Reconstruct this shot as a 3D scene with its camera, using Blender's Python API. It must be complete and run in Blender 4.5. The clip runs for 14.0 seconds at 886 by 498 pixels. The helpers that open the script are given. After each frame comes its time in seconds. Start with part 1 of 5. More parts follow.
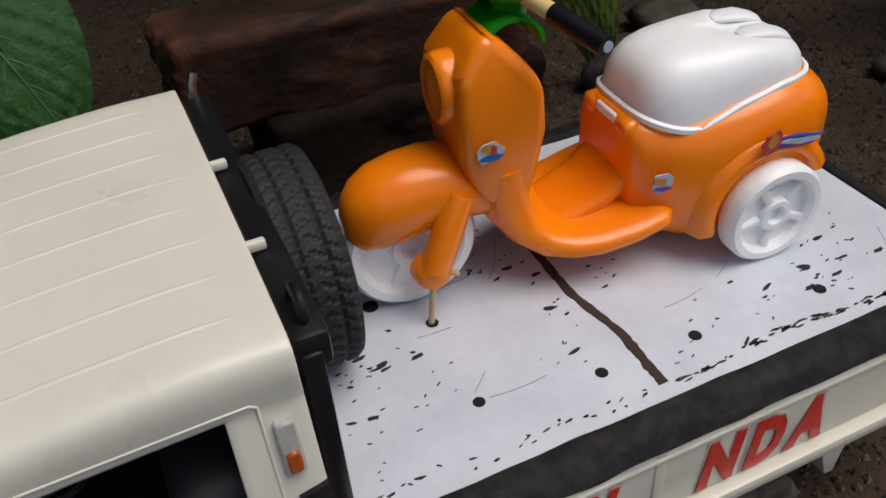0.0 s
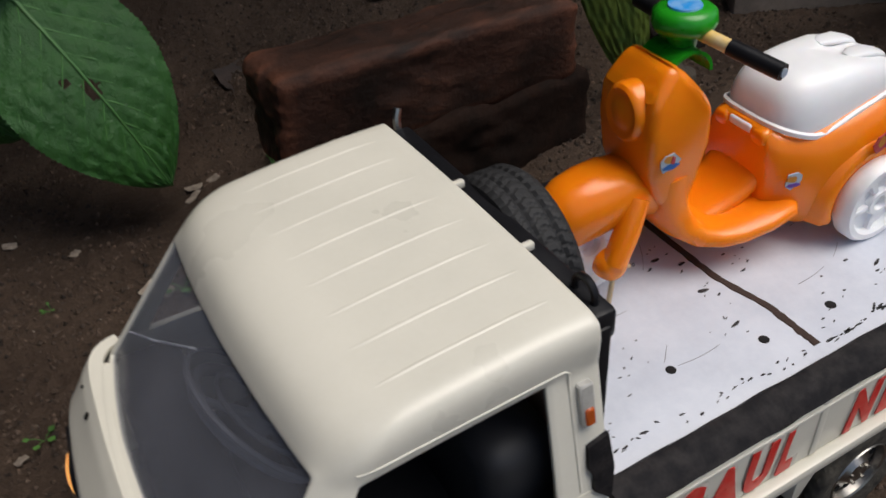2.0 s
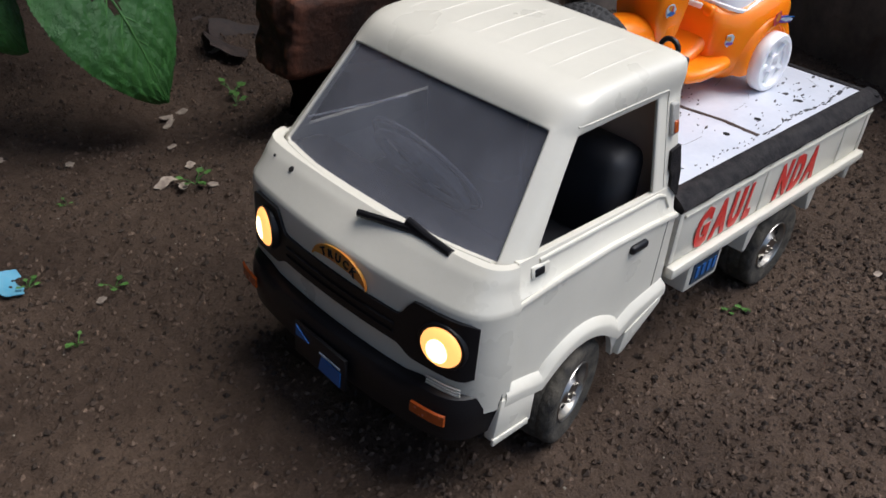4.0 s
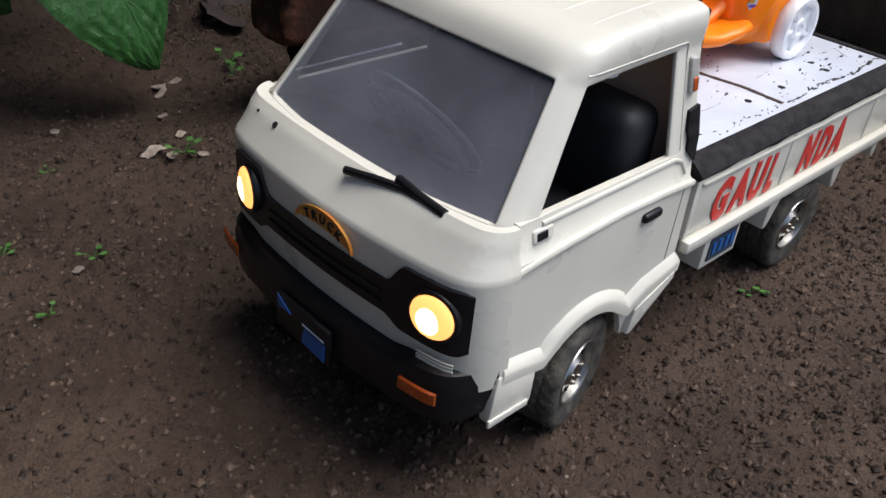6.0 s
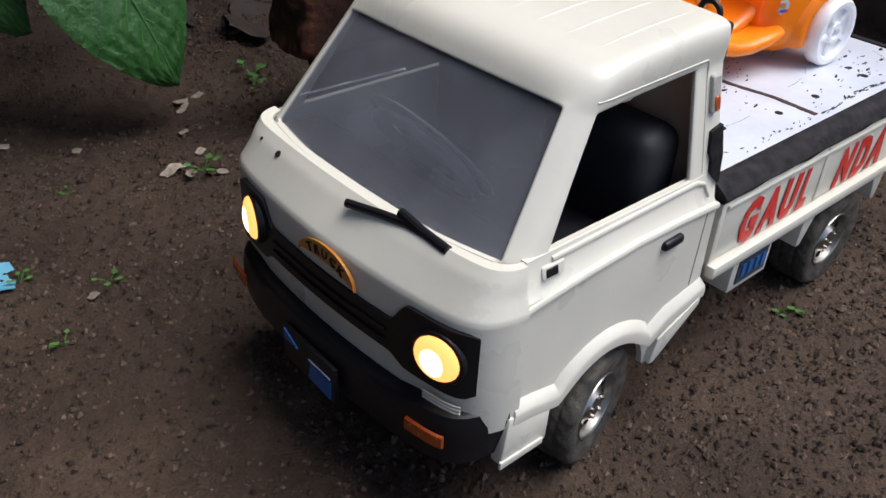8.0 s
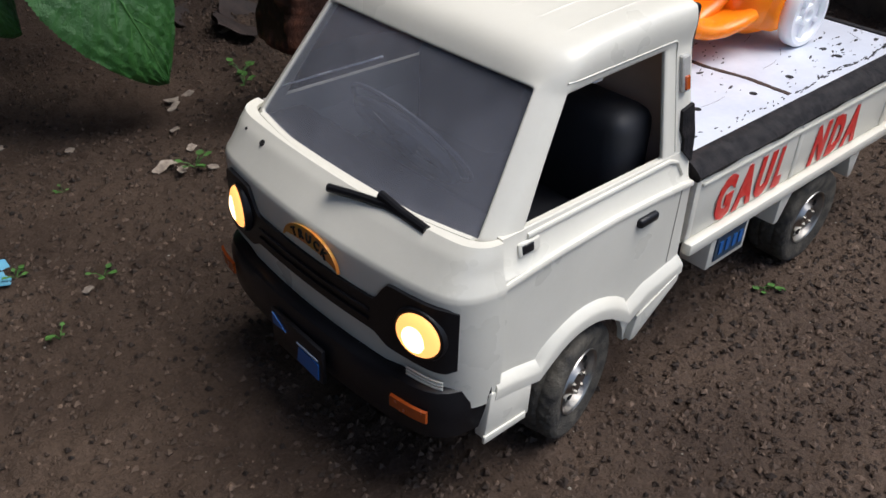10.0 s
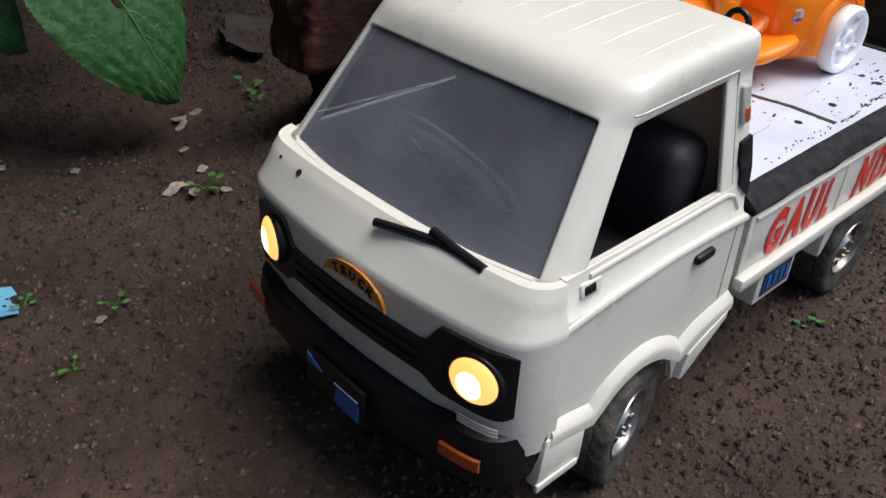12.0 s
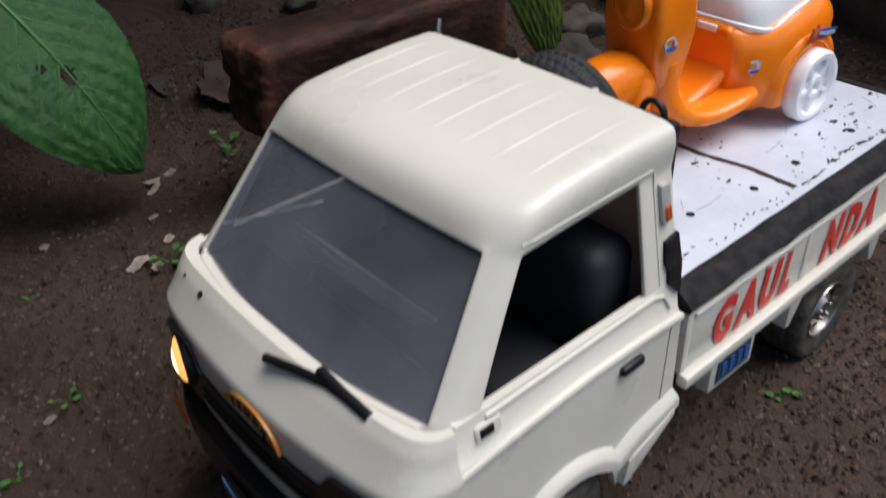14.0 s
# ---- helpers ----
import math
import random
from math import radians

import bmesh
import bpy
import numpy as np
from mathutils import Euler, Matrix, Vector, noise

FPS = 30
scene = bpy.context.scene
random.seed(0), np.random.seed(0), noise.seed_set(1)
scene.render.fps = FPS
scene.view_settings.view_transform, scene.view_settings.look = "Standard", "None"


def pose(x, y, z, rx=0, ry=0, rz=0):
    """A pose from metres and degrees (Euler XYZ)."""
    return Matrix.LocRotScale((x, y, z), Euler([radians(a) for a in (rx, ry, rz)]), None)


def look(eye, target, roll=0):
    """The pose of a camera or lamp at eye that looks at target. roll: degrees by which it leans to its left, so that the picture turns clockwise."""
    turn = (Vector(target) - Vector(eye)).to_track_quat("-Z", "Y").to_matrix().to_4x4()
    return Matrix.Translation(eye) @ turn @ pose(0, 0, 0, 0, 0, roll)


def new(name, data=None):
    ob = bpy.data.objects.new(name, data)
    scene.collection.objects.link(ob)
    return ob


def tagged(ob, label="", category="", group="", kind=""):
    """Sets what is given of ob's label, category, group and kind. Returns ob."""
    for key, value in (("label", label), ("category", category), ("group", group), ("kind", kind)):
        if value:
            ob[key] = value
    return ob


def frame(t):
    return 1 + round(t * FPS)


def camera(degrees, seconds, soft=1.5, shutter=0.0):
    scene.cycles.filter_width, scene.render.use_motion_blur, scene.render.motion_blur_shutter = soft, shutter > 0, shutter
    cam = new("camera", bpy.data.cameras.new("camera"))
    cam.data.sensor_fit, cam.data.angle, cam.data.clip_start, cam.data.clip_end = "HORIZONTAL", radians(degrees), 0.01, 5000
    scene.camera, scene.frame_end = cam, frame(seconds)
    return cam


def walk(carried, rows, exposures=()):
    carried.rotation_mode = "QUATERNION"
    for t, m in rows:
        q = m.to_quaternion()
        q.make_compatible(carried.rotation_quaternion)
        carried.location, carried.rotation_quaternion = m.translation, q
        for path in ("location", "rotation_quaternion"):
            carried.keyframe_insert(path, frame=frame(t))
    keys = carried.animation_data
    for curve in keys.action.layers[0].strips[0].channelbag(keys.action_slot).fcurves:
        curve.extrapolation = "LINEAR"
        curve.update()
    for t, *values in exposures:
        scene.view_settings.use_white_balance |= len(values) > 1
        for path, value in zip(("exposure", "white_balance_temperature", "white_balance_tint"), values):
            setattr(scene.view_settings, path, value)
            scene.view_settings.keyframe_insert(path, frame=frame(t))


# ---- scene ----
from mathutils.bvhtree import BVHTree

cam = camera(55.3, 14.0, shutter=0.4)
PATH = [
    (0, (-0.015, -0.208, 0.317), (0.573, 1.235, -0.936), -4.2),
    (0.5, (-0.02, -0.209, 0.313), (0.56, 1.23, -0.948), -3.9),
    (1, (-0.038, -0.205, 0.323), (0.563, 1.229, -0.935), -3.5),
    (1.5, (-0.072, -0.203, 0.332), (0.596, 1.205, -0.921), -2.6),
    (2, (-0.111, -0.205, 0.35), (0.604, 1.196, -0.886), -4.6),
    (2.5, (-0.152, -0.208, 0.377), (0.647, 1.164, -0.839), -5.1),
    (3, (-0.223, -0.218, 0.37), (0.698, 1.099, -0.82), -2.9),
    (3.5, (-0.295, -0.236, 0.347), (0.78, 0.97, -0.831), 2.0),
    (4, (-0.338, -0.254, 0.317), (0.878, 0.891, -0.782), 5.4),
    (6.5, (-0.312, -0.241, 0.288), (0.879, 0.917, -0.826), 5.9),
    (7, (-0.307, -0.236, 0.287), (0.884, 0.927, -0.821), 5.1),
    (7.5, (-0.301, -0.233, 0.288), (0.876, 0.941, -0.824), 4.7),
    (8, (-0.294, -0.239, 0.295), (0.822, 0.975, -0.836), 3.3),
    (10.3, (-0.297, -0.253, 0.295), (0.816, 0.961, -0.84), 1.8),
    (10.5, (-0.299, -0.249, 0.291), (0.808, 0.969, -0.845), 1.8),
    (11, (-0.297, -0.239, 0.292), (0.808, 0.971, -0.855), 1.4),
    (11.5, (-0.307, -0.221, 0.292), (0.85, 0.963, -0.83), 2.5),
    (12, (-0.302, -0.221, 0.292), (0.853, 0.978, -0.815), 3.0),
    (12.5, (-0.292, -0.232, 0.296), (0.831, 0.986, -0.824), 2.2),
    (13, (-0.276, -0.245, 0.296), (0.807, 0.997, -0.837), 1.1),
    (13.5, (-0.267, -0.243, 0.296), (0.83, 0.996, -0.828), 0.6),
    (14, (-0.23, -0.224, 0.322), (0.824, 1.043, -0.811), -2.4),
]
walk(cam, [(t, look(eye, target, roll)) for t, eye, target, roll in PATH], [(0.0, -0.34, 6600, 10), (1.0, -0.30, 6600, 10), (2.2, -0.14, 6500, 10), (3.6, 0.26, 6150, 11), (6.5, 0.42, 6150, 11), (11.5, 0.40, 6150, 11), (12.5, 0.30, 6150, 11), (13.5, 0.24, 6150, 11), (14.0, 0.14, 6150, 11)])

# ---------------------------------------------------------------- light
SUN_TURN, SUN_UP = 130.0, 66.0
world = bpy.data.worlds.new("sky")
scene.world = world
world.use_nodes = True
wn = world.node_tree.nodes
sky = wn.new("ShaderNodeTexSky")
sky.sky_type, sky.sun_disc = "NISHITA", False
sky.sun_elevation, sky.sun_rotation = radians(SUN_UP), radians(SUN_TURN)
sky.air_density, sky.dust_density = 1.0, 2.5
wn["Background"].inputs["Strength"].default_value = 0.115
world.node_tree.links.new(sky.outputs[0], wn["Background"].inputs["Color"])
sun = new("sun", bpy.data.lights.new("sun", "SUN"))
sun.data.energy, sun.data.angle, sun.data.color = 2.75, radians(45), (1.0, 0.955, 0.89)
st, su = radians(SUN_TURN), radians(SUN_UP)
sun.matrix_world = look((math.sin(st) * math.cos(su) * 5, math.cos(st) * math.cos(su) * 5, math.sin(su) * 5), (0, 0, 0))


# ---------------------------------------------------------------- materials
def mat(name, base, rough=0.5, metal=0.0, dark=None, scale=60.0, amount=0.5, fine=0.0, fine_scale=900.0, bump=0.0, bump_scale=400.0,
        rand=0.0, spec=0.5, coat=0.0, rough_var=0.1, sss=0.0):
    """Base colour broken by a coarse and a fine noise, with bump and uneven gloss."""
    m = bpy.data.materials.new(name)
    m.use_nodes = True
    nt = m.node_tree
    n, l = nt.nodes, nt.links
    b = n["Principled BSDF"]
    co = n.new("ShaderNodeTexCoord")

    def noise_tex(s, detail=4.0, r=0.55):
        t = n.new("ShaderNodeTexNoise")
        t.inputs["Scale"].default_value, t.inputs["Detail"].default_value, t.inputs["Roughness"].default_value = s, detail, r
        l.new(co.outputs["Object"], t.inputs["Vector"])
        return t
    big = noise_tex(scale)
    ramp = n.new("ShaderNodeValToRGB")
    d = dark or tuple(c * 0.6 for c in base)
    mid = tuple(a * amount + c * (1 - amount) for a, c in zip(d, base))
    ramp.color_ramp.elements[0].position, ramp.color_ramp.elements[1].position = 0.35, 0.62
    ramp.color_ramp.elements[0].color, ramp.color_ramp.elements[1].color = (*mid, 1), (*base, 1)
    l.new(big.outputs["Fac"], ramp.inputs[0])
    colour = ramp.outputs[0]
    if fine:
        small = noise_tex(fine_scale, 6.0, 0.7)
        mix = n.new("ShaderNodeMix")
        mix.data_type, mix.blend_type = "RGBA", "OVERLAY"
        mix.inputs["Factor"].default_value = fine
        l.new(colour, mix.inputs["A"])
        l.new(small.outputs["Fac"], mix.inputs["B"])
        colour = mix.outputs["Result"]
    if rand:
        info = n.new("ShaderNodeObjectInfo")
        hsv = n.new("ShaderNodeHueSaturation")
        rng = n.new("ShaderNodeMapRange")
        rng.inputs["To Min"].default_value, rng.inputs["To Max"].default_value = 1 - rand, 1 + rand
        l.new(info.outputs["Random"], rng.inputs["Value"])
        l.new(rng.outputs[0], hsv.inputs["Value"])
        l.new(colour, hsv.inputs["Color"])
        colour = hsv.outputs[0]
    l.new(colour, b.inputs["Base Color"])
    rr = n.new("ShaderNodeMapRange")
    rr.inputs["To Min"].default_value, rr.inputs["To Max"].default_value = max(rough - rough_var, 0.02), min(rough + rough_var, 1)
    l.new(big.outputs["Fac"], rr.inputs["Value"])
    l.new(rr.outputs[0], b.inputs["Roughness"])
    b.inputs["Metallic"].default_value = metal
    b.inputs["Specular IOR Level"].default_value = spec
    b.inputs["Coat Weight"].default_value = coat
    if sss:
        b.inputs["Subsurface Weight"].default_value = sss
        b.inputs["Subsurface Radius"].default_value = (0.004, 0.002, 0.001)
        b.inputs["Subsurface Scale"].default_value = 1.0
    if bump:
        bt = noise_tex(bump_scale, 6.0, 0.65)
        bp = n.new("ShaderNodeBump")
        bp.inputs["Strength"].default_value, bp.inputs["Distance"].default_value = bump, 0.0025
        l.new(bt.outputs["Fac"], bp.inputs["Height"])
        l.new(bp.outputs[0], b.inputs["Normal"])
    return m


def per_piece(m, lo, hi):
    """Each loose piece of a joined mesh a little lighter or darker."""
    n, l = m.node_tree.nodes, m.node_tree.links
    b = n["Principled BSDF"]
    src = b.inputs["Base Color"].links[0].from_socket
    geo, rng, hsv = n.new("ShaderNodeNewGeometry"), n.new("ShaderNodeMapRange"), n.new("ShaderNodeHueSaturation")
    rng.inputs["To Min"].default_value, rng.inputs["To Max"].default_value = lo, hi
    l.new(geo.outputs["Random Per Island"], rng.inputs["Value"])
    l.new(rng.outputs[0], hsv.inputs["Value"])
    l.new(src, hsv.inputs["Color"])
    l.new(hsv.outputs[0], b.inputs["Base Color"])


def glow(name, colour, strength):
    m = mat(name, colour, 0.3)
    b = m.node_tree.nodes["Principled BSDF"]
    b.inputs["Emission Color"].default_value, b.inputs["Emission Strength"].default_value = (*colour, 1), strength
    return m


CREAM = mat("cream plastic", (0.72, 0.69, 0.595), 0.30, dark=(0.58, 0.56, 0.48), scale=22, amount=0.35, fine=0.06, fine_scale=500, bump=0.02, bump_scale=250, rough_var=0.1)
INNER = mat("inner plastic", (0.66, 0.45, 0.33), 0.6, scale=40, amount=0.4)
BLACK = mat("black plastic", (0.010, 0.010, 0.012), 0.38, spec=0.3, scale=60, amount=0.5, bump=0.06, bump_scale=500, rough_var=0.15)
TAPE = mat("black cloth tape", (0.009, 0.0085, 0.010), 0.62, dark=(0.026, 0.023, 0.023), scale=160, amount=0.8, fine=0.4, fine_scale=900, bump=0.3, bump_scale=350, rough_var=0.15, spec=0.15)
RUBBER = mat("rubber", (0.014, 0.014, 0.015), 0.7, scale=90, amount=0.5, bump=0.12, bump_scale=900)
MUDDY = mat("muddy rubber", (0.095, 0.084, 0.066), 0.85, dark=(0.016, 0.015, 0.014), scale=110, amount=0.95, fine=0.5, fine_scale=700, bump=0.5, bump_scale=500)
CHROME = mat("dull chrome", (0.42, 0.41, 0.39), 0.36, metal=1.0, dark=(0.3, 0.28, 0.25), scale=150, amount=0.6, fine=0.3, rough_var=0.15)
ORANGE = mat("orange plastic", (1.0, 0.250, 0.005), 0.25, dark=(0.97, 0.225, 0.004), scale=30, amount=0.5, bump=0.015, bump_scale=200, sss=0.30, rough_var=0.07)
WHITE = mat("white plastic", (0.93, 0.93, 0.94), 0.34, dark=(0.7, 0.7, 0.7), scale=40, amount=0.3, bump=0.02, bump_scale=200, sss=0.05)
GREEN = mat("green plastic", (0.015, 0.30, 0.012), 0.28, scale=80, amount=0.4)
BLUE = mat("blue sticker", (0.02, 0.30, 0.75), 0.35, dark=(0.5, 0.65, 0.8), scale=260, amount=0.4)
YELLOW = mat("yellow bamboo", (0.80, 0.48, 0.05), 0.45, dark=(0.78, 0.62, 0.36), scale=70, amount=0.9)
STICK = mat("pale wood", (0.62, 0.46, 0.27), 0.6, scale=200, amount=0.5)
RED = mat("red sticker", (0.66, 0.014, 0.010), 0.4, dark=(0.66, 0.16, 0.12), scale=190, amount=0.4, fine=0.2)
BACKING = mat("torn sticker backing", (0.72, 0.68, 0.60), 0.6, dark=(0.5, 0.42, 0.34), scale=200, amount=0.6)
AMBER = mat("amber lens", (0.40, 0.075, 0.012), 0.25, dark=(0.3, 0.06, 0.01), scale=300, amount=0.6)
BADGE = mat("gold badge", (0.50, 0.26, 0.03), 0.35, dark=(0.60, 0.17, 0.03), scale=130, amount=0.9)
PLATE = mat("blue plate", (0.02, 0.13, 0.42), 0.35, scale=200, amount=0.4)
WHEELGREY = mat("dusty grey plastic", (0.22, 0.22, 0.24), 0.5, scale=90, amount=0.5)
LAMPGREY = mat("dull silver plastic", (0.42, 0.41, 0.38), 0.35, dark=(0.25, 0.24, 0.22), scale=300, amount=0.6)
NAVY = mat("faded navy panel", (0.018, 0.045, 0.085), 0.4, dark=(0.05, 0.07, 0.09), scale=200, amount=0.7)
PLATEMARK = mat("pale marks", (0.45, 0.52, 0.6), 0.5, scale=300, amount=0.5)
SEATBLACK = mat("seat plastic", (0.014, 0.015, 0.019), 0.62, scale=60, amount=0.4, bump=0.03)
SILVER = mat("lamp reflector", (0.6, 0.6, 0.58), 0.25, metal=1.0, scale=200, amount=0.4)
LAMP = glow("lit lamp", (1.0, 0.42, 0.11), 1.25)
BULB = glow("lit bulb", (1.0, 0.68, 0.34), 2.8)
GROUT = mat("dark joint", (0.05, 0.028, 0.02), 0.8, scale=150, amount=0.5, bump=0.4, bump_scale=700)
MARK = mat("black paint mark", (0.012, 0.011, 0.012), 0.6, scale=300, amount=0.5)
GAP = mat("dusty seam", (0.30, 0.27, 0.22), 0.7, scale=200, amount=0.5)
HOLE = mat("dark hole", (0.006, 0.005, 0.005), 0.9, scale=200)
LEAF = mat("leaf", (0.032, 0.120, 0.020), 0.40, dark=(0.022, 0.088, 0.016), scale=30, amount=0.7, fine=0.10, fine_scale=420, bump=0.8, bump_scale=240, sss=0.0)
LEAFOLD = mat("old leaf", (0.115, 0.165, 0.025), 0.45, dark=(0.05, 0.10, 0.02), scale=50, amount=0.9, fine=0.3, bump=0.3, bump_scale=200)
VEIN = mat("leaf vein", (0.075, 0.20, 0.05), 0.45, scale=90, amount=0.4)
SPROUT = mat("sprout", (0.07, 0.18, 0.035), 0.5, scale=200, amount=0.5, rand=0.3)
DRY = mat("dry leaf", (0.050, 0.033, 0.027), 0.7, dark=(0.016, 0.012, 0.010), scale=90, amount=0.8, fine=0.4, bump=0.4)
LITTER = mat("pale litter", (0.30, 0.25, 0.20), 0.8, dark=(0.12, 0.09, 0.07), scale=200, amount=0.8, rand=0.35)
SCRAP = mat("blue scrap", (0.11, 0.36, 0.52), 0.6, dark=(0.16, 0.38, 0.50), scale=200, amount=0.6)
BRICK = mat("wet brick", (0.044, 0.019, 0.012), 0.66, spec=0.22, dark=(0.014, 0.009, 0.007), scale=24, amount=0.95, fine=0.5, fine_scale=300, bump=0.7, bump_scale=160, rough_var=0.2)
# convex edges coloured redder and lighter: the brick's lit rim, with some wear
_n, _l = BRICK.node_tree.nodes, BRICK.node_tree.links
_b = _n["Principled BSDF"]
_geo, _rmp, _lit_worn_edge = _n.new("ShaderNodeNewGeometry"), _n.new("ShaderNodeMapRange"), _n.new("ShaderNodeMix")
_lit_worn_edge.data_type = "RGBA"
_rmp.inputs["From Min"].default_value, _rmp.inputs["From Max"].default_value = 0.505, 0.56
_l.new(_geo.outputs["Pointiness"], _rmp.inputs["Value"])
_l.new(_rmp.outputs[0], _lit_worn_edge.inputs["Factor"])
_l.new(_b.inputs["Base Color"].links[0].from_socket, _lit_worn_edge.inputs["A"])
_lit_worn_edge.inputs["B"].default_value = (0.130, 0.048, 0.026, 1)
_l.new(_lit_worn_edge.outputs["Result"], _b.inputs["Base Color"])
# near-black tone for the lower brick, the added walls and the slab
BRICKDARK = mat("near-black brick", (0.020, 0.011, 0.008), 0.85, spec=0.08, dark=(0.008, 0.006, 0.005), scale=40, amount=0.9, fine=0.5, fine_scale=300, bump=0.7, bump_scale=160)
STONE = mat("grey stone", (0.085, 0.068, 0.052), 0.8, dark=(0.03, 0.025, 0.02), scale=60, amount=0.9, fine=0.5, bump=0.7, bump_scale=200, rand=0.3)
PLASTER = mat("stained plaster", (0.27, 0.22, 0.18), 0.8, dark=(0.08, 0.062, 0.05), scale=12, amount=0.9, fine=0.4, fine_scale=140, bump=0.5, bump_scale=90)
SOIL = mat("wet soil", (0.080, 0.054, 0.038), 0.70, spec=0.22, dark=(0.042, 0.027, 0.019), scale=9, amount=0.85, fine=0.85, fine_scale=520, bump=1.0, bump_scale=420, rough_var=0.2)
CRUMB = mat("soil crumb", (0.084, 0.057, 0.040), 0.70, spec=0.3, dark=(0.024, 0.016, 0.012), scale=160, amount=0.9, fine=0.4, bump=0.6)
per_piece(CRUMB, 0.4, 1.9)
# lighter copy of the crumb colour, standing in for brighter light on the right
CLOD = mat("lightened clod", (0.115, 0.080, 0.056), 0.75, spec=0.25, dark=(0.055, 0.037, 0.026), scale=160, amount=0.8, fine=0.4, bump=0.6)
per_piece(CLOD, 0.5, 1.5)
GRIT = mat("pale grit", (0.30, 0.27, 0.22), 0.7, scale=200, amount=0.5)
BOARD = mat("white painted board", (0.60, 0.63, 0.70), 0.33, dark=(0.47, 0.50, 0.57), scale=35, amount=0.5, fine=0.15, fine_scale=260, bump=0.04, bump_scale=300)

# windscreen film: clear with dust, and a reflected blue-grey haze painted into its colour
GLASS = bpy.data.materials.new("dusty hazed plastic")
GLASS.use_nodes = True
_n, _l = GLASS.node_tree.nodes, GLASS.node_tree.links
_b = _n["Principled BSDF"]
_b.inputs["Base Color"].default_value = (0.40, 0.41, 0.46, 1)
_b.inputs["Roughness"].default_value = 0.12
_tr = _n.new("ShaderNodeBsdfTransparent")
_tr.inputs[0].default_value = (0.84, 0.85, 0.88, 1)
_mx = _n.new("ShaderNodeMixShader")
_nz = _n.new("ShaderNodeTexNoise")
_nz.inputs["Scale"].default_value, _nz.inputs["Detail"].default_value = 26, 9
_tc = _n.new("ShaderNodeTexCoord")
_l.new(_tc.outputs["Object"], _nz.inputs["Vector"])
_mr = _n.new("ShaderNodeMapRange")
_mr.inputs["From Min"].default_value, _mr.inputs["From Max"].default_value = 0.25, 0.85
_mr.inputs["To Min"].default_value, _mr.inputs["To Max"].default_value = 0.12, 0.34
_l.new(_nz.outputs["Fac"], _mr.inputs["Value"])
_l.new(_mr.outputs[0], _mx.inputs[0])
_l.new(_tr.outputs[0], _mx.inputs[1])
_l.new(_b.outputs[0], _mx.inputs[2])
_l.new(_mx.outputs[0], _n["Material Output"].inputs["Surface"])


# ---------------------------------------------------------------- mesh helpers
def V(*a):
    return Vector(a)


def part(name, bm, material, parent=None, label="", smooth=True, angle=35):
    """Link a bmesh as one mesh object under a thing or a part."""
    bmesh.ops.recalc_face_normals(bm, faces=bm.faces)
    me = bpy.data.meshes.new(name)
    bm.to_mesh(me)
    bm.free()
    me.materials.append(material)
    if smooth:
        me.shade_smooth()
        me.set_sharp_from_angle(angle=radians(angle))
    ob = new(name, me)
    if parent is not None:
        ob.parent = parent
    if label:
        tagged(ob, label)
    return ob


def share(name, me, parent, m):
    ob = new(name, me)
    ob.parent = parent
    ob.matrix_local = m
    return ob


def thing(name, at, label, category, group=""):
    ob = new(name)
    ob.location = at
    ob.empty_display_size = 0.02
    return tagged(ob, label, category, group)


def box(x0, x1, y0, y1, z0, z1, r=0.001, seg=2, bm=None):
    own = bmesh.new()
    bmesh.ops.create_cube(own, size=1)
    for v in own.verts:
        v.co = V(x0 + (v.co.x + .5) * (x1 - x0), y0 + (v.co.y + .5) * (y1 - y0), z0 + (v.co.z + .5) * (z1 - z0))
    if r:
        bmesh.ops.bevel(own, geom=own.edges[:], offset=r, segments=seg, profile=0.5, affect="EDGES")
    return join(bm, own)


def join(bm, other):
    if bm is None:
        return other
    me = bpy.data.meshes.new("tmp")
    other.to_mesh(me)
    other.free()
    bm.from_mesh(me)
    bpy.data.meshes.remove(me)
    return bm


def rings(rows, closed=True, caps=True, bm=None):
    """Skin rows of points; each row a ring."""
    own = bmesh.new()
    vs = [[own.verts.new(p) for p in r] for r in rows]
    n = len(rows[0])
    for a, b in zip(vs, vs[1:]):
        for i in range(n if closed else n - 1):
            j = (i + 1) % n
            own.faces.new((a[i], a[j], b[j], b[i]))
    if caps and closed:
        own.faces.new(vs[0][::-1])
        own.faces.new(vs[-1])
    return join(bm, own)


def ring(c, u, v, hu, hv, p=2.0, n=28):
    """A superellipse round c in the plane of u and v."""
    out = []
    for i in range(n):
        a = 2 * math.pi * i / n
        ca, sa = math.cos(a), math.sin(a)
        out.append(c + u * (hu * math.copysign(abs(ca) ** (2 / p), ca)) + v * (hv * math.copysign(abs(sa) ** (2 / p), sa)))
    return out


def loft(sections, p=2.4, n=28, bm=None):
    """Sections across x: (x, y, z, half width, half height)."""
    return rings([ring(V(x, y, z), V(0, 1, 0), V(0, 0, 1), w, h, p, n) for x, y, z, w, h in sections], bm=bm)


def tube(points, radius, n=12, bm=None, taper=1.0):
    rows, u = [], None
    pts = [Vector(p) for p in points]
    for i, p in enumerate(pts):
        d = (pts[min(i + 1, len(pts) - 1)] - pts[max(i - 1, 0)]).normalized()
        if u is None:
            u = d.cross(V(0, 0, 1) if abs(d.z) < 0.9 else V(1, 0, 0))
        u = (u - d * u.dot(d)).normalized()
        r = radius * (1 + (taper - 1) * i / max(len(pts) - 1, 1))
        rows.append(ring(p, u, d.cross(u), r, r, 2.0, n))
    return rings(rows, bm=bm)


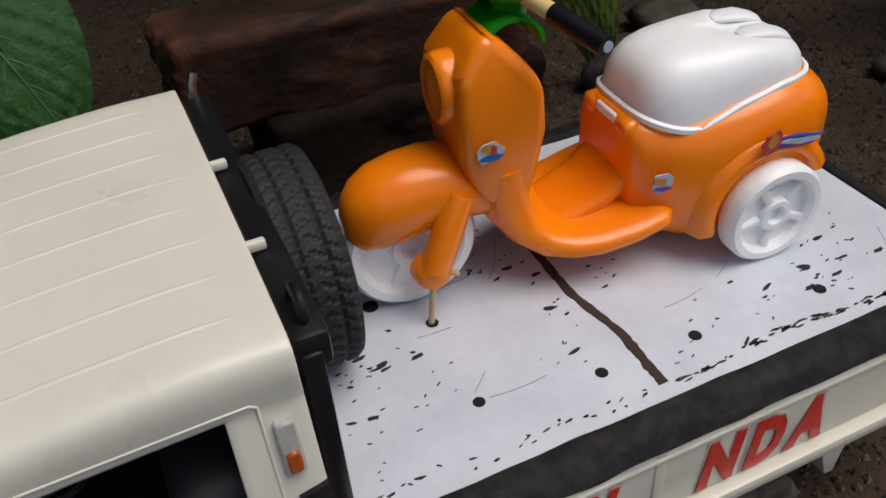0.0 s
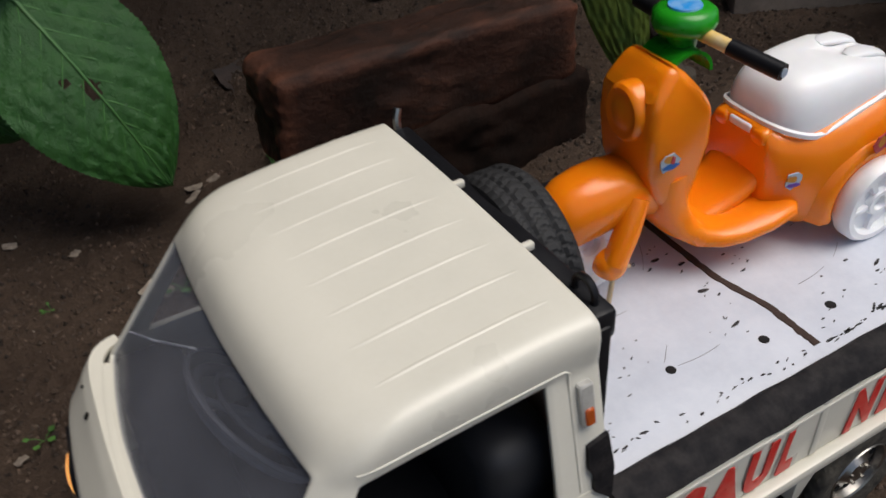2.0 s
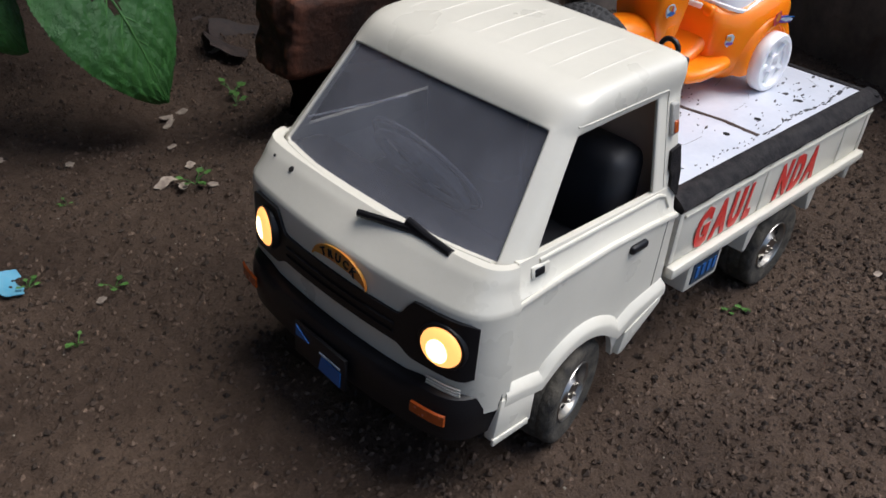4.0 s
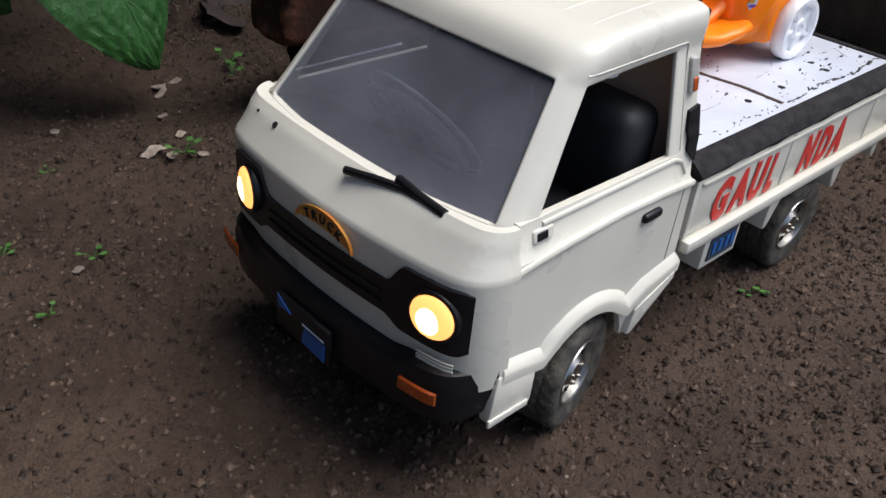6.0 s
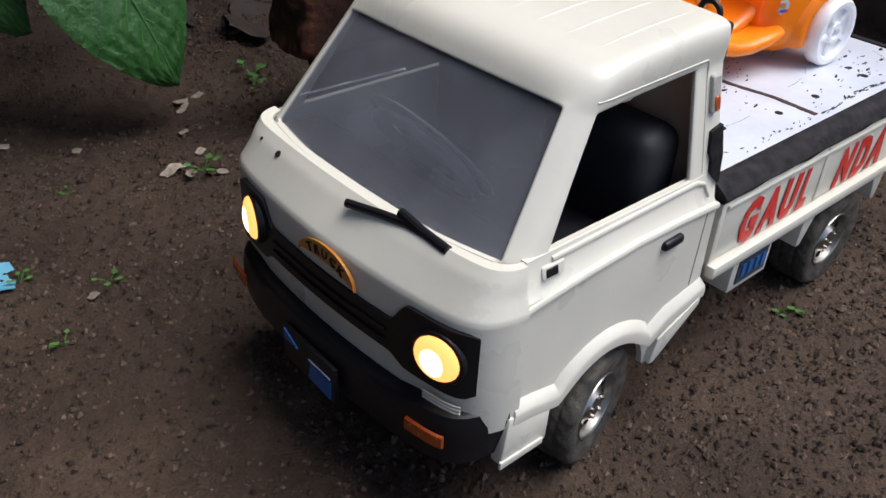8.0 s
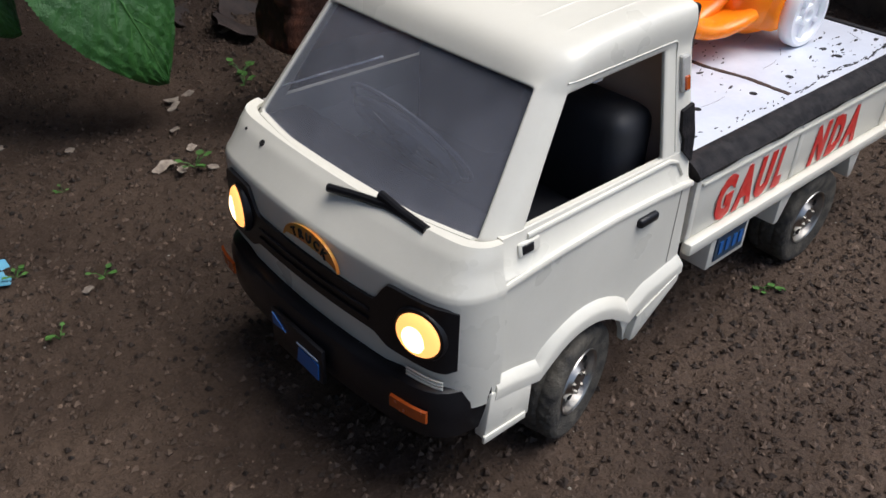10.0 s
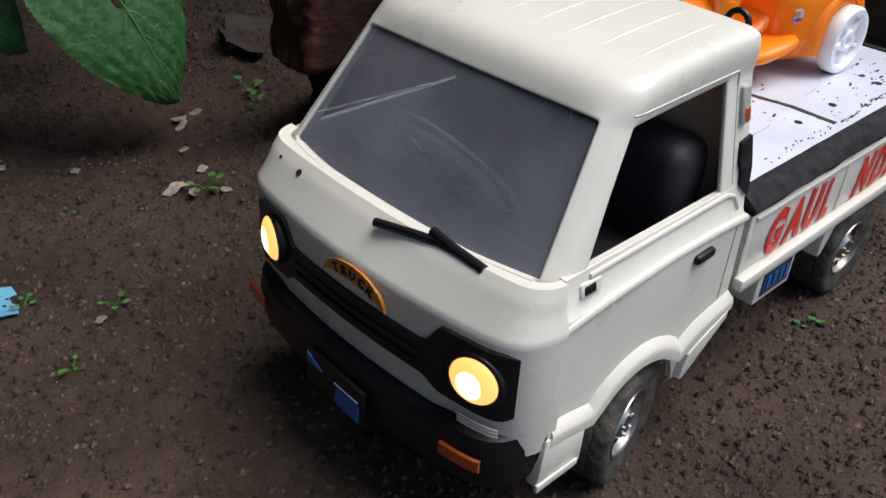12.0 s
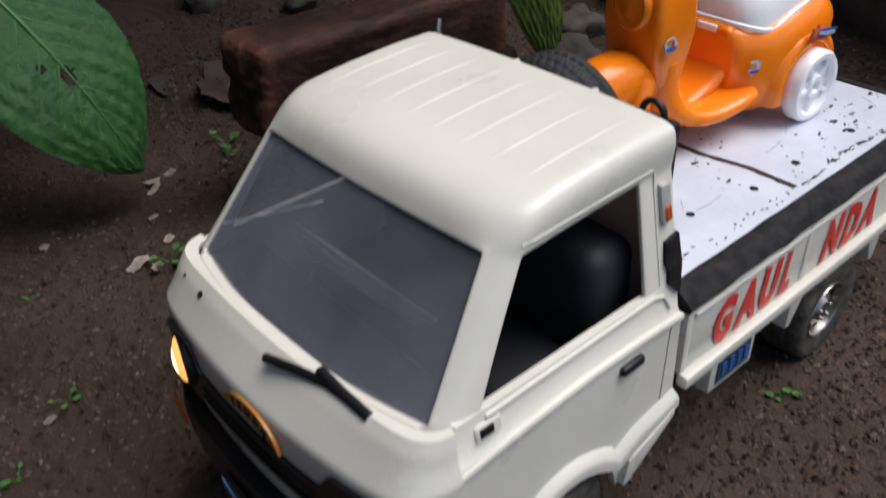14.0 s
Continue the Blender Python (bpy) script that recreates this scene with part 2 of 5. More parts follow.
def revolve(profile, axis="y", n=48, bm=None, at=(0, 0, 0), shape=None):
    """profile: (radius, along) closed ring of points turned round an axis."""
    rows = []
    for i in range(n):
        a = 2 * math.pi * i / n
        row = []
        for k, (r, s) in enumerate(profile):
            if shape:
                r += shape(i, k)
            c, d = r * math.cos(a), r * math.sin(a)
            p = {"y": V(c, s, d), "x": V(s, c, d), "z": V(c, d, s)}[axis]
            row.append(p + Vector(at))
        rows.append(row)
    rows.append(rows[0])
    own = rings(rows, caps=False)
    bmesh.ops.remove_doubles(own, verts=own.verts, dist=1e-6)
    return join(bm, own)


def prism(poly, y0, y1, r=0.0, seg=2, bm=None, cuts=()):
    """A polygon in x, z pushed out along y."""
    own = bmesh.new()
    a = [own.verts.new((x, y0, z)) for x, z in poly]
    b = [own.verts.new((x, y1, z)) for x, z in poly]
    own.faces.new(a)
    own.faces.new(b[::-1])
    for i in range(len(poly)):
        j = (i + 1) % len(poly)
        own.faces.new((a[i], b[i], b[j], a[j]))
    bmesh.ops.recalc_face_normals(own, faces=own.faces)
    if r:
        bmesh.ops.bevel(own, geom=own.edges[:], offset=r, segments=seg, profile=0.5, affect="EDGES")
    for z in cuts:
        bmesh.ops.bisect_plane(own, geom=own.verts[:] + own.edges[:] + own.faces[:], plane_co=(0, 0, z), plane_no=(0, 0, 1))
    return join(bm, own)


def sheet(f, us, vs, thick, bm=None):
    """A curved sheet f(u, v) with a thickness along its normal."""
    own = bmesh.new()
    grid = [[own.verts.new(f(u, v)) for v in vs] for u in us]
    for i in range(len(us) - 1):
        for j in range(len(vs) - 1):
            own.faces.new((grid[i][j], grid[i + 1][j], grid[i + 1][j + 1], grid[i][j + 1]))
    own.normal_update()
    bmesh.ops.solidify(own, geom=own.faces[:], thickness=thick)
    return join(bm, own)


def lerp(a, b, s):
    return a + (b - a) * s


def steps(a, b, n):
    return [a + (b - a) * i / n for i in range(n + 1)]


def ease(s):
    s = min(max(s, 0), 1)
    return s * s * (3 - 2 * s)


def interp(x, table):
    if x <= table[0][0]:
        return table[0][1]
    for (a, u), (b, v) in zip(table, table[1:]):
        if x <= b:
            return u + (v - u) * (x - a) / (b - a)
    return table[-1][1]


def blob(size, seed, rough=0.25, div=2, bm=None, at=(0, 0, 0), turn=0.0):
    """A stone: an icosphere worn by noise."""
    own = bmesh.new()
    bmesh.ops.create_icosphere(own, subdivisions=div, radius=1.0)
    c, s = math.cos(turn), math.sin(turn)
    for v in own.verts:
        k = 1 + rough * noise.noise(v.co * 1.3 + V(seed * 7.1, seed * 3.3, seed)) * 1.6
        p = V(v.co.x * size[0] * k, v.co.y * size[1] * k, v.co.z * size[2] * k)
        v.co = V(p.x * c - p.y * s, p.x * s + p.y * c, p.z) + Vector(at)
    return join(bm, own)


def ground_z(x, y):
    """The yard falls a little towards the bank."""
    return 0.0046 + 0.04 * max(min(x, 1.5), -1.5) - 0.045 * max(min(y, 1.2), -1.2)


def soil_z(x, y):
    """The uneven surface of the yard and of the bank behind it."""
    z = ground_z(x, y)
    near = math.exp(-((x - 0.05) ** 2 / 0.09 + y ** 2 / 0.05))
    z += 0.006 * noise.noise(V(x * 6, y * 6, 0)) * (1 - 0.8 * near)
    z += 0.0024 * noise.noise(V(x * 45, y * 45, 3)) + 0.0026 * noise.noise(V(x * 150, y * 150, 9)) + 0.0012 * noise.noise(V(x * 330, y * 330, 4))
    bank = ease((y - 0.36 - 0.03 * noise.noise(V(x * 5, 2, 1))) / 0.5)
    return z + bank * (0.10 + 0.03 * noise.noise(V(x * 9, y * 9, 5)))

# ---------------------------------------------------------------- yard
def axis_steps(lo, hi, fine_lo, fine_hi, step):
    mid = list(np.arange(fine_lo, fine_hi, step))
    out, d, v = [], step, fine_hi
    while v < hi:
        out.append(v)
        d *= 1.25
        v += d
    out.append(hi)
    pre, d, v = [], step, fine_lo
    while v > lo:
        d *= 1.25
        v -= d
        pre.append(max(v, lo))
    return pre[::-1] + mid + out


def make_ground():
    xs = axis_steps(-8, 8, -0.52, 0.60, 0.0033)
    ys = axis_steps(-8, 8, -0.28, 0.70, 0.0033)
    verts = []
    for y in ys:
        for x in xs:
            verts.append((x, y, soil_z(x, y)))
    nx = len(xs)
    faces = [(j * nx + i, j * nx + i + 1, (j + 1) * nx + i + 1, (j + 1) * nx + i) for j in range(len(ys) - 1) for i in range(nx - 1)]
    me = bpy.data.meshes.new("ground")
    me.from_pydata(verts, [], faces)
    me.shade_smooth()
    me.materials.append(SOIL)
    return tagged(new("ground", me), "damp dark brown earth yard with crumbs", "ground", kind="structure")


ground = make_ground()

# house wall behind the tailgate, and a low concrete step that meets it
wall = part("wall_east", box(-0.55, 0.155, -0.2, 0.0, -0.1, 0.26, 0.012), PLASTER)
wall.matrix_world = pose(0.573, 0.099, 0, 0, 0, 64.4)
tagged(wall, "low stained grey brown plaster wall", "wall", kind="structure")
step = part("concrete_step", box(-0.03, 0.175, -0.6, 0.0, -0.1, 0.045, 0.006), PLASTER)
step.matrix_world = pose(0.640, 0.240, 0, 0, 0, 145.9)
tagged(step, "worn stained concrete step at the yard edge", "step", kind="structure")
# added dark wall: keeps sky light off the bank from behind
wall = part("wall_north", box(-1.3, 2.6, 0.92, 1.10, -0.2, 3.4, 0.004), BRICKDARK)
tagged(wall, "dark wall added behind the earth bank to block sky light", "wall", kind="structure")
# unseen slab, added overhead only to darken the bank
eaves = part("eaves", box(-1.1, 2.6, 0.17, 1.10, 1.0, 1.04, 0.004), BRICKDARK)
tagged(eaves, "unseen dark slab added over the bank to block sky and sun", "eaves", kind="structure")
# unseen wall, added to cut the light on the truck's nose and left ground
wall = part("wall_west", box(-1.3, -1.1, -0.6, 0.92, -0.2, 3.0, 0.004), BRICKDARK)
tagged(wall, "unseen dark wall added to shade the nose side", "wall", kind="structure")


def worn_brick(name, l, w, h, material, seed, label, at, turn=(0, 0, 0)):
    """A brick with chipped, rounded edges."""
    bm = bmesh.new()
    bmesh.ops.create_cube(bm, size=1)
    bmesh.ops.subdivide_edges(bm, edges=bm.edges[:], cuts=27, use_grid_fill=True)
    for v in bm.verts:
        p = V(v.co.x * l, v.co.y * w, v.co.z * h)
        r = 0.009
        q = V(*(max(min(c, s / 2 - r), -s / 2 + r) for c, s in zip(p, (l, w, h))))
        d = p - q
        if d.length > 1e-6:
            p = q + d.normalized() * r
        k = noise.noise(p * 28 + V(seed, 0, 0)) * 0.006 + noise.noise(p * 90 + V(0, seed, 0)) * 0.0026 + noise.noise(p * 240 + V(seed, seed, 0)) * 0.0012
        chip = max(0, noise.noise(p * 14 + V(3, seed, 1)) - 0.28) * 0.03
        v.co = p * (1 - chip * 4) + p.normalized() * k
    ob = part(name, bm, material, angle=60)
    ob.matrix_world = pose(*at, *turn)
    return tagged(ob, label, "brick", group="bricks by the bank")


worn_brick("brick", 0.235, 0.05, 0.066, BRICK, 1, "wet chipped red brick lying on a dark brick", (0.130, 0.277, 0.088), (4, 1, 0))
worn_brick("brick", 0.20, 0.085, 0.07, BRICKDARK, 5, "near-black broken brick set in the earth", (0.160, 0.290, 0.024), (0, 0, 3))


# ---------------------------------------------------------------- toy truck
YC = -0.006
truck = thing("toy_pickup_truck", (0, YC, 0.0), "cream plastic toy pickup truck with black tape on the bed rails", "toy truck")


def hw(z):
    """Half width of the cab at a height."""
    return interp(z, [(0.03, 0.0815), (0.073, 0.0828), (0.1125, 0.0818), (0.1150, 0.0796), (0.128, 0.0771), (0.172, 0.0682), (0.188, 0.064)])


def skew(x, y):
    """The moulding is a little out of true: the nose leans forward on the far side."""
    return -0.022 * y * min(max((-x - 0.05) / 0.05, 0), 1)


CUTS = (0.073, 0.1125, 0.115, 0.128, 0.15, 0.172)


def cab_side(poly, sign, thick=0.003, proud=0.0, r=0.0):
    """A panel of the cab's flank, laid on its curve. sign -1: the flank with the lettering."""
    bm = prism(poly, 0, thick, r, 1, cuts=CUTS)
    for v in bm.verts:
        v.co.y = sign * (hw(v.co.z) + proud - v.co.y)
        v.co.x += skew(v.co.x, v.co.y)
    return bm


def flank_bead(path, s, up, out):
    """A rounded moulding that runs along the flank, with a flat top to catch the light."""
    rows = []
    for x, z in path:
        y = hw(z)
        rows.append([V(x + skew(x, s * y), s * (y + o), z + d) for o, d in ((-0.001, up), (out * 0.6, up * 0.9), (out, up * 0.35), (out * 0.9, -up * 0.5), (-0.001, -up * 1.3))])
    return rings(rows)


ARCH_X, ARCH_Z, ARCH_R = -0.063, 0.034, 0.0345
arch = [(ARCH_X + ARCH_R * math.cos(a), max(ARCH_Z + ARCH_R * math.sin(a), 0.038)) for a in [radians(d) for d in range(8, 173, 12)]]
lower = [(-0.1164, 0.1095), (-0.1164, 0.040)] + arch[::-1] + [(-0.026, 0.039), (0.002, 0.060), (0.002, 0.1275), (-0.1128, 0.1275)]
BELT = [(-0.1185, 0.1093), (-0.105, 0.1108), (-0.085, 0.1125), (-0.05, 0.1133), (-0.02, 0.1130), (0.002, 0.1122)]
for s in (-1, 1):
    part("door_panel", cab_side(lower, s), CREAM, truck)
    # pressed lines of the door
    part("belt_moulding", flank_bead(BELT, s, 0.0016, 0.0014), CREAM, truck, angle=50)
    part("sill_moulding", flank_bead([(-0.1005, 0.1245), (-0.06, 0.1250), (-0.012, 0.1255), (-0.0065, 0.1235), (-0.0035, 0.1175)], s, 0.0011, 0.0010), CREAM, truck, angle=50)
    part("door_gap", cab_side([(-0.1162, 0.064), (-0.1158, 0.064), (-0.1160, 0.1080), (-0.1164, 0.1080)], s, 0.002, 0.00025), GAP, truck)
    part("door_gap", cab_side([(-0.0068, 0.074), (-0.0064, 0.074), (-0.0042, 0.1125), (-0.0046, 0.1125)], s, 0.002, 0.00025), GAP, truck)
    # flared lip over the wheel and along the sill
    rows = []
    path = [(-0.1185, 0.0640), (-0.108, 0.0625)] + [(ARCH_X + 0.039 * math.cos(a), ARCH_Z + 0.039 * math.sin(a)) for a in [radians(d) for d in range(140, 34, -10)]] + [(-0.022, 0.0655), (0.003, 0.0705)]
    for i, (x, z) in enumerate(path):
        a, b = path[max(i - 1, 0)], path[min(i + 1, len(path) - 1)]
        d = V(b[0] - a[0], 0, b[1] - a[1]).normalized()
        nrm = V(-d.z, 0, d.x)
        y = s * 0.0812
        rows.append([V(x + skew(x, y), y, z) + nrm * u + V(0, s * w, 0) for u, w in [(0.0052, 0.0), (0.0046, 0.0012), (0.0010, 0.0046), (-0.001, 0.0050), (-0.0055, 0.0046), (-0.0065, 0.0)]])
    part("wheel_arch_lip", rings(rows), CREAM, truck, angle=40)
    low = prism([(-0.1238, 0.0395), (-0.098, 0.0385), (-0.0975, 0.055), (-0.106, 0.060), (-0.1215, 0.0635)], s * 0.0800, s * 0.0858, 0.0008)
    for v in low.verts:
        v.co.x += skew(v.co.x, v.co.y)
    part("front_valance", low, CREAM, truck)
    part("valance_edge", prism([(-0.1225, 0.0380), (-0.0985, 0.0378), (-0.0985, 0.0412), (-0.1225, 0.0420)], s * 0.0850, s * 0.0866, 0.0005), CREAM, truck)
    part("rear_sill", prism([(-0.0285, 0.0405), (-0.025, 0.040), (0.003, 0.0605), (0.003, 0.0665), (-0.024, 0.0610)], s * 0.0812, s * 0.0855, 0.0008), CREAM, truck)
    part("sill_edge", prism([(-0.0270, 0.0535), (0.001, 0.0648), (0.001, 0.0660), (-0.0270, 0.0548)], s * 0.0850, s * 0.0862, 0.0004), CREAM, truck)
    # handle, slot, side lamp
    h = part("door_handle", box(-0.0330, -0.0200, s * 0.0822 - 0.0022, s * 0.0822 + 0.0022, 0.1040, 0.1085, 0.0016, 3), BLACK, truck, "black plastic handle")
    h.rotation_euler = (0, radians(-1), 0)
    part("recess", cab_side([(-0.1060, 0.1178), (-0.0945, 0.1178), (-0.0945, 0.1232), (-0.1060, 0.1232)], s, 0.003, 0.0011, 0.0006), CREAM, truck)
    part("vent_slot", cab_side([(-0.1045, 0.1188), (-0.0985, 0.1188), (-0.0985, 0.1222), (-0.1045, 0.1222)], s, 0.003, 0.0016, 0.0003), BLACK, truck)
    lamp = part("side_lamp", cab_side([(-0.0058, 0.1535), (-0.0008, 0.1535), (-0.0008, 0.1685), (-0.0058, 0.1685)], s, 0.003, 0.0020, 0.0006), LAMPGREY, truck)
    part("lens", cab_side([(-0.0050, 0.1545), (-0.0016, 0.1545), (-0.0016, 0.1605), (-0.0050, 0.1605)], s, 0.003, 0.0028, 0.0006), AMBER, lamp, "orange lens")
    part("tape_patch", cab_side([(-0.004, 0.128), (0.0020, 0.122), (0.0042, 0.134), (0.0032, 0.147), (-0.0045, 0.1455), (-0.0052, 0.137), (-0.0035, 0.1335)], s, 0.002, 0.0014), TAPE, truck, "torn black tape patch")


# plan line of the nose
def round_off(v):
    return 0.30 * v * v + 0.70 * (1 - math.sqrt(max(0, 1 - v ** 18)))


def nose_x(y, x0):
    v = min(abs(y) / 0.0825, 1)
    x = x0 - 0.0033 + 0.0240 * round_off(v)
    return x + skew(x, y)


NOSE = [(-0.1255, 0.1250, 0.0755, -0.1120), (-0.1300, 0.1254, 0.0776, -0.1140), (-0.1332, 0.1225, 0.0784, -0.1150), (-0.1372, 0.1178, 0.0794, -0.1156), (-0.1421, 0.1122, 0.0816, -0.1158), (-0.1432, 0.1109, 0.0821, -0.1160), (-0.1438, 0.1096, 0.0823, -0.1160), (-0.1439, 0.1082, 0.0823, -0.1160),
        (-0.1439, 0.104, 0.0824, -0.1160), (-0.1430, 0.080, 0.0831, -0.1160), (-0.142, 0.068, 0.0830, -0.1160), (-0.1405, 0.058, 0.0828, -0.1160)]


def nose_f(u, v):
    k = min(int(u), len(NOSE) - 2)
    a, b, s = NOSE[k], NOSE[k + 1], u - k
    x, z, w, xc = (lerp(p, q, s) for p, q in zip(a, b))
    x = x + (xc - x) * round_off(min(abs(v), 1))
    return V(x + skew(x, v * w), v * w - 0.002 * min(1, max(0, (0.1254 - z) / 0.012)) * (v > 0), z)


bm = sheet(nose_f, steps(0, len(NOSE) - 1, 33), [math.sin(t) for t in steps(-math.pi / 2, math.pi / 2, 72)], 0.0020)
part("nose_panel", bm, CREAM, truck, angle=40)


# windscreen, pillars and roof in one pressed shell
def ws(u, v, push=0.0):
    """u up the glass, v across."""
    w = lerp(0.0703, 0.0608, u)
    x = lerp(-0.1280 + 0.0092 * v * v, -0.0875 + 0.0035 * v * v, u)
    z = lerp(0.1257, 0.1748 - 0.0015 * v * v, u)
    return V(x + skew(x, v * w) + push * -0.77, v * w, z + push * 0.64)


def cab_cage():
    """Half rings from the middle of the windscreen round to the rear edge, level by level; the roof closes them."""
    def side(x, z, y=None):
        y = hw(z) - 0.0002 if y is None else y
        return V(x + skew(x, y), y, z)
    front = (0.0, 0.5, 0.86, 1.0)
    levels = [
        [ws(-0.05, v) for v in front] + [side(-0.1150, 0.1235, 0.0774), side(-0.104, 0.1225), side(-0.0600, 0.1225), side(-0.0150, 0.1225), side(0.003, 0.1225)],
        [ws(0.012, v) for v in front] + [side(-0.1115, 0.1275, 0.0762), side(-0.1015, 0.1278), side(-0.0600, 0.1278), side(-0.0165, 0.1278), side(0.003, 0.1278)],
        [ws(0.5, v) for v in front] + [side(-0.0955, 0.1490, 0.0712), side(-0.0885, 0.1490), side(-0.0550, 0.1500), side(-0.0160, 0.1500), side(0.003, 0.1500)],
        [ws(0.985, v) for v in front] + [side(-0.0795, 0.1712, 0.0667), side(-0.0745, 0.1700), side(-0.0480, 0.1712), side(-0.0155, 0.1722), side(0.003, 0.1722)],
        [V(-0.0850, 0, 0.1800), V(-0.0845, 0.031, 0.1795), V(-0.0832, 0.053, 0.1785), V(-0.0805, 0.0615, 0.1778), V(-0.0755, 0.0680, 0.1772), V(-0.0690, 0.0690, 0.1776), V(-0.0460, 0.0690, 0.1798), V(-0.0155, 0.0690, 0.1813), V(0.0028, 0.0690, 0.1813)],
        [V(-0.0790, 0, 0.1858), V(-0.0785, 0.030, 0.1854), V(-0.0770, 0.050, 0.1845), V(-0.0745, 0.0590, 0.1838), V(-0.0705, 0.0652, 0.1835), V(-0.0650, 0.0673, 0.1840), V(-0.0450, 0.0677, 0.1858), V(-0.0155, 0.0677, 0.1873), V(0.0028, 0.0677, 0.1871)],
        [V(-0.0680, 0, 0.1881), V(-0.0675, 0.026, 0.1878), V(-0.0660, 0.044, 0.1871), V(-0.0640, 0.0545, 0.1865), V(-0.0610, 0.0603, 0.1861), V(-0.0560, 0.0626, 0.1866), V(-0.0420, 0.0633, 0.1879), V(-0.0155, 0.0635, 0.1891), V(0.0028, 0.0635, 0.1888)]]
    # close rows and columns beside the openings keep their corners tight
    for row in levels:
        row[5:8] = [row[5], row[5].lerp(row[6], 0.12), row[6], row[6].lerp(row[7], 0.88), row[7]]
    levels.insert(2, [a.lerp(b, 0.12) for a, b in zip(levels[1], levels[2])])
    levels.insert(4, [a.lerp(b, 0.88) for a, b in zip(levels[3], levels[4])])
    bm = bmesh.new()
    crease = bm.verts.layers.float.new("crease_vert")
    made = {}

    def vert(p, s):
        key = (round(p.x, 5), round(p.y * s, 5), round(p.z, 5))
        if key not in made:
            made[key] = bm.verts.new(V(p.x, p.y * s, p.z))
        return made[key]
    for s in (-1, 1):
        g = [[V(p.x + (skew(p.x, p.y * s) - skew(p.x, p.y)), p.y, p.z) for p in row] for row in levels]
        if s > 0:
            for row in g[1:6]:
                row[4] = row[4] + V(-0.0015, 0.0012, 0)
        g = [[vert(p, s) for p in row] for row in g]
        for i in range(len(g) - 1):
            for j in range(len(g[0]) - 1):
                if 1 <= i <= 4 and (j < 3 or 5 <= j < 9):
                    continue
                q = [g[i][j], g[i][j + 1], g[i + 1][j + 1], g[i + 1][j]]
                bm.faces.new(q if s < 0 else q[::-1])
        for i, j in ((1, 3), (5, 3), (1, 5), (5, 5), (1, 9), (5, 9)):
            g[i][j][crease] = 0.95
        top = levels[-1]
        across = [top[0].y, top[1].y, top[2].y, top[3].y]
        inner = [g[-1][:5]]
        for k in range(5, 11):
            e = top[k]
            inner.append([vert(V(e.x - 0.002 * (1 - y / e.y) * (k < 9), y, e.z + 0.0016 * (1 - (y / e.y) ** 2)), s) for y in across] + [g[-1][k]])
        for a, b in zip(inner, inner[1:]):
            for j in range(4):
                q = [a[j], a[j + 1], b[j + 1], b[j]]
                bm.faces.new(q if s < 0 else q[::-1])
    return bm


shell = part("cab_shell", cab_cage(), CREAM, truck, "cream cab roof and pillars", angle=180)
mod = shell.modifiers.new("thickness", "SOLIDIFY")
mod.thickness, mod.offset, mod.edge_crease_outer, mod.edge_crease_inner, mod.edge_crease_rim = 0.0026, -1, 0.75, 0.3, 0.3
mod = shell.modifiers.new("smooth", "SUBSURF")
mod.levels = mod.render_levels = 3
dg = bpy.context.evaluated_depsgraph_get()
tree = BVHTree.FromObject(shell, dg)


def roof_z(x, y):
    hit = tree.ray_cast(V(x, y, 0.3), V(0, 0, -1))
    return hit[0].z if hit[0] else 0.188


for i in range(8):
    y = lerp(0.0535, -0.0540, i / 7)
    rows = []
    for x in steps(-0.0605, -0.0055, 14):
        z = roof_z(x, y)
        k = 0.00026 * min(1, 90 * (x + 0.0610), 90 * (-0.005 - x))
        rows.append([V(x, y + 0.0011, z - 0.0004), V(x, y + 0.0004, z + k), V(x, y - 0.0004, z + k), V(x, y - 0.0011, z - 0.0004)])
    part("roof_rib", rings(rows), CREAM, shell, angle=80)
# raised frame round each side window
for s in (-1, 1):
    def flank(x, z):
        hit = tree.ray_cast(V(x, s * 0.12, z), V(0, -s, 0))
        y = abs(hit[0].y) if hit[0] else hw(z)
        return V(x, s * y, z)
    path = [flank(x, z) for x, z in [(lerp(-0.0735, -0.0095, k / 12), lerp(0.1738, 0.1752, k / 12)) for k in range(13)] + [(-0.0080, lerp(0.1740, 0.1290, k / 8)) for k in range(9)]]
    part("window_frame", tube(path, 0.0004, 8), CREAM, shell, angle=80)

part("windscreen", sheet(lambda u, v: ws(u, v, -0.0012), steps(-0.02, 1.0, 6), steps(-1.01, 1.01, 18), 0.0006), GLASS, truck, "scratched dusty windscreen with a painted reflection haze")
part("screen_sill", rings([[ws(u, v, p) for u, p in ((-0.075, -0.004), (-0.075, 0.0002), (-0.055, 0.0018), (0.000, 0.0026), (0.022, 0.0012), (0.022, -0.003))] for v in steps(-0.985, 0.93, 20)]), CREAM, truck, angle=50)
part("glass_edge", tube([ws(0.26, 0.97, -0.0021), ws(0.52, 0.62, -0.0021), ws(0.80, 0.20, -0.0021)], 0.0005, 6), WHITE, truck, "pale line across the windscreen")

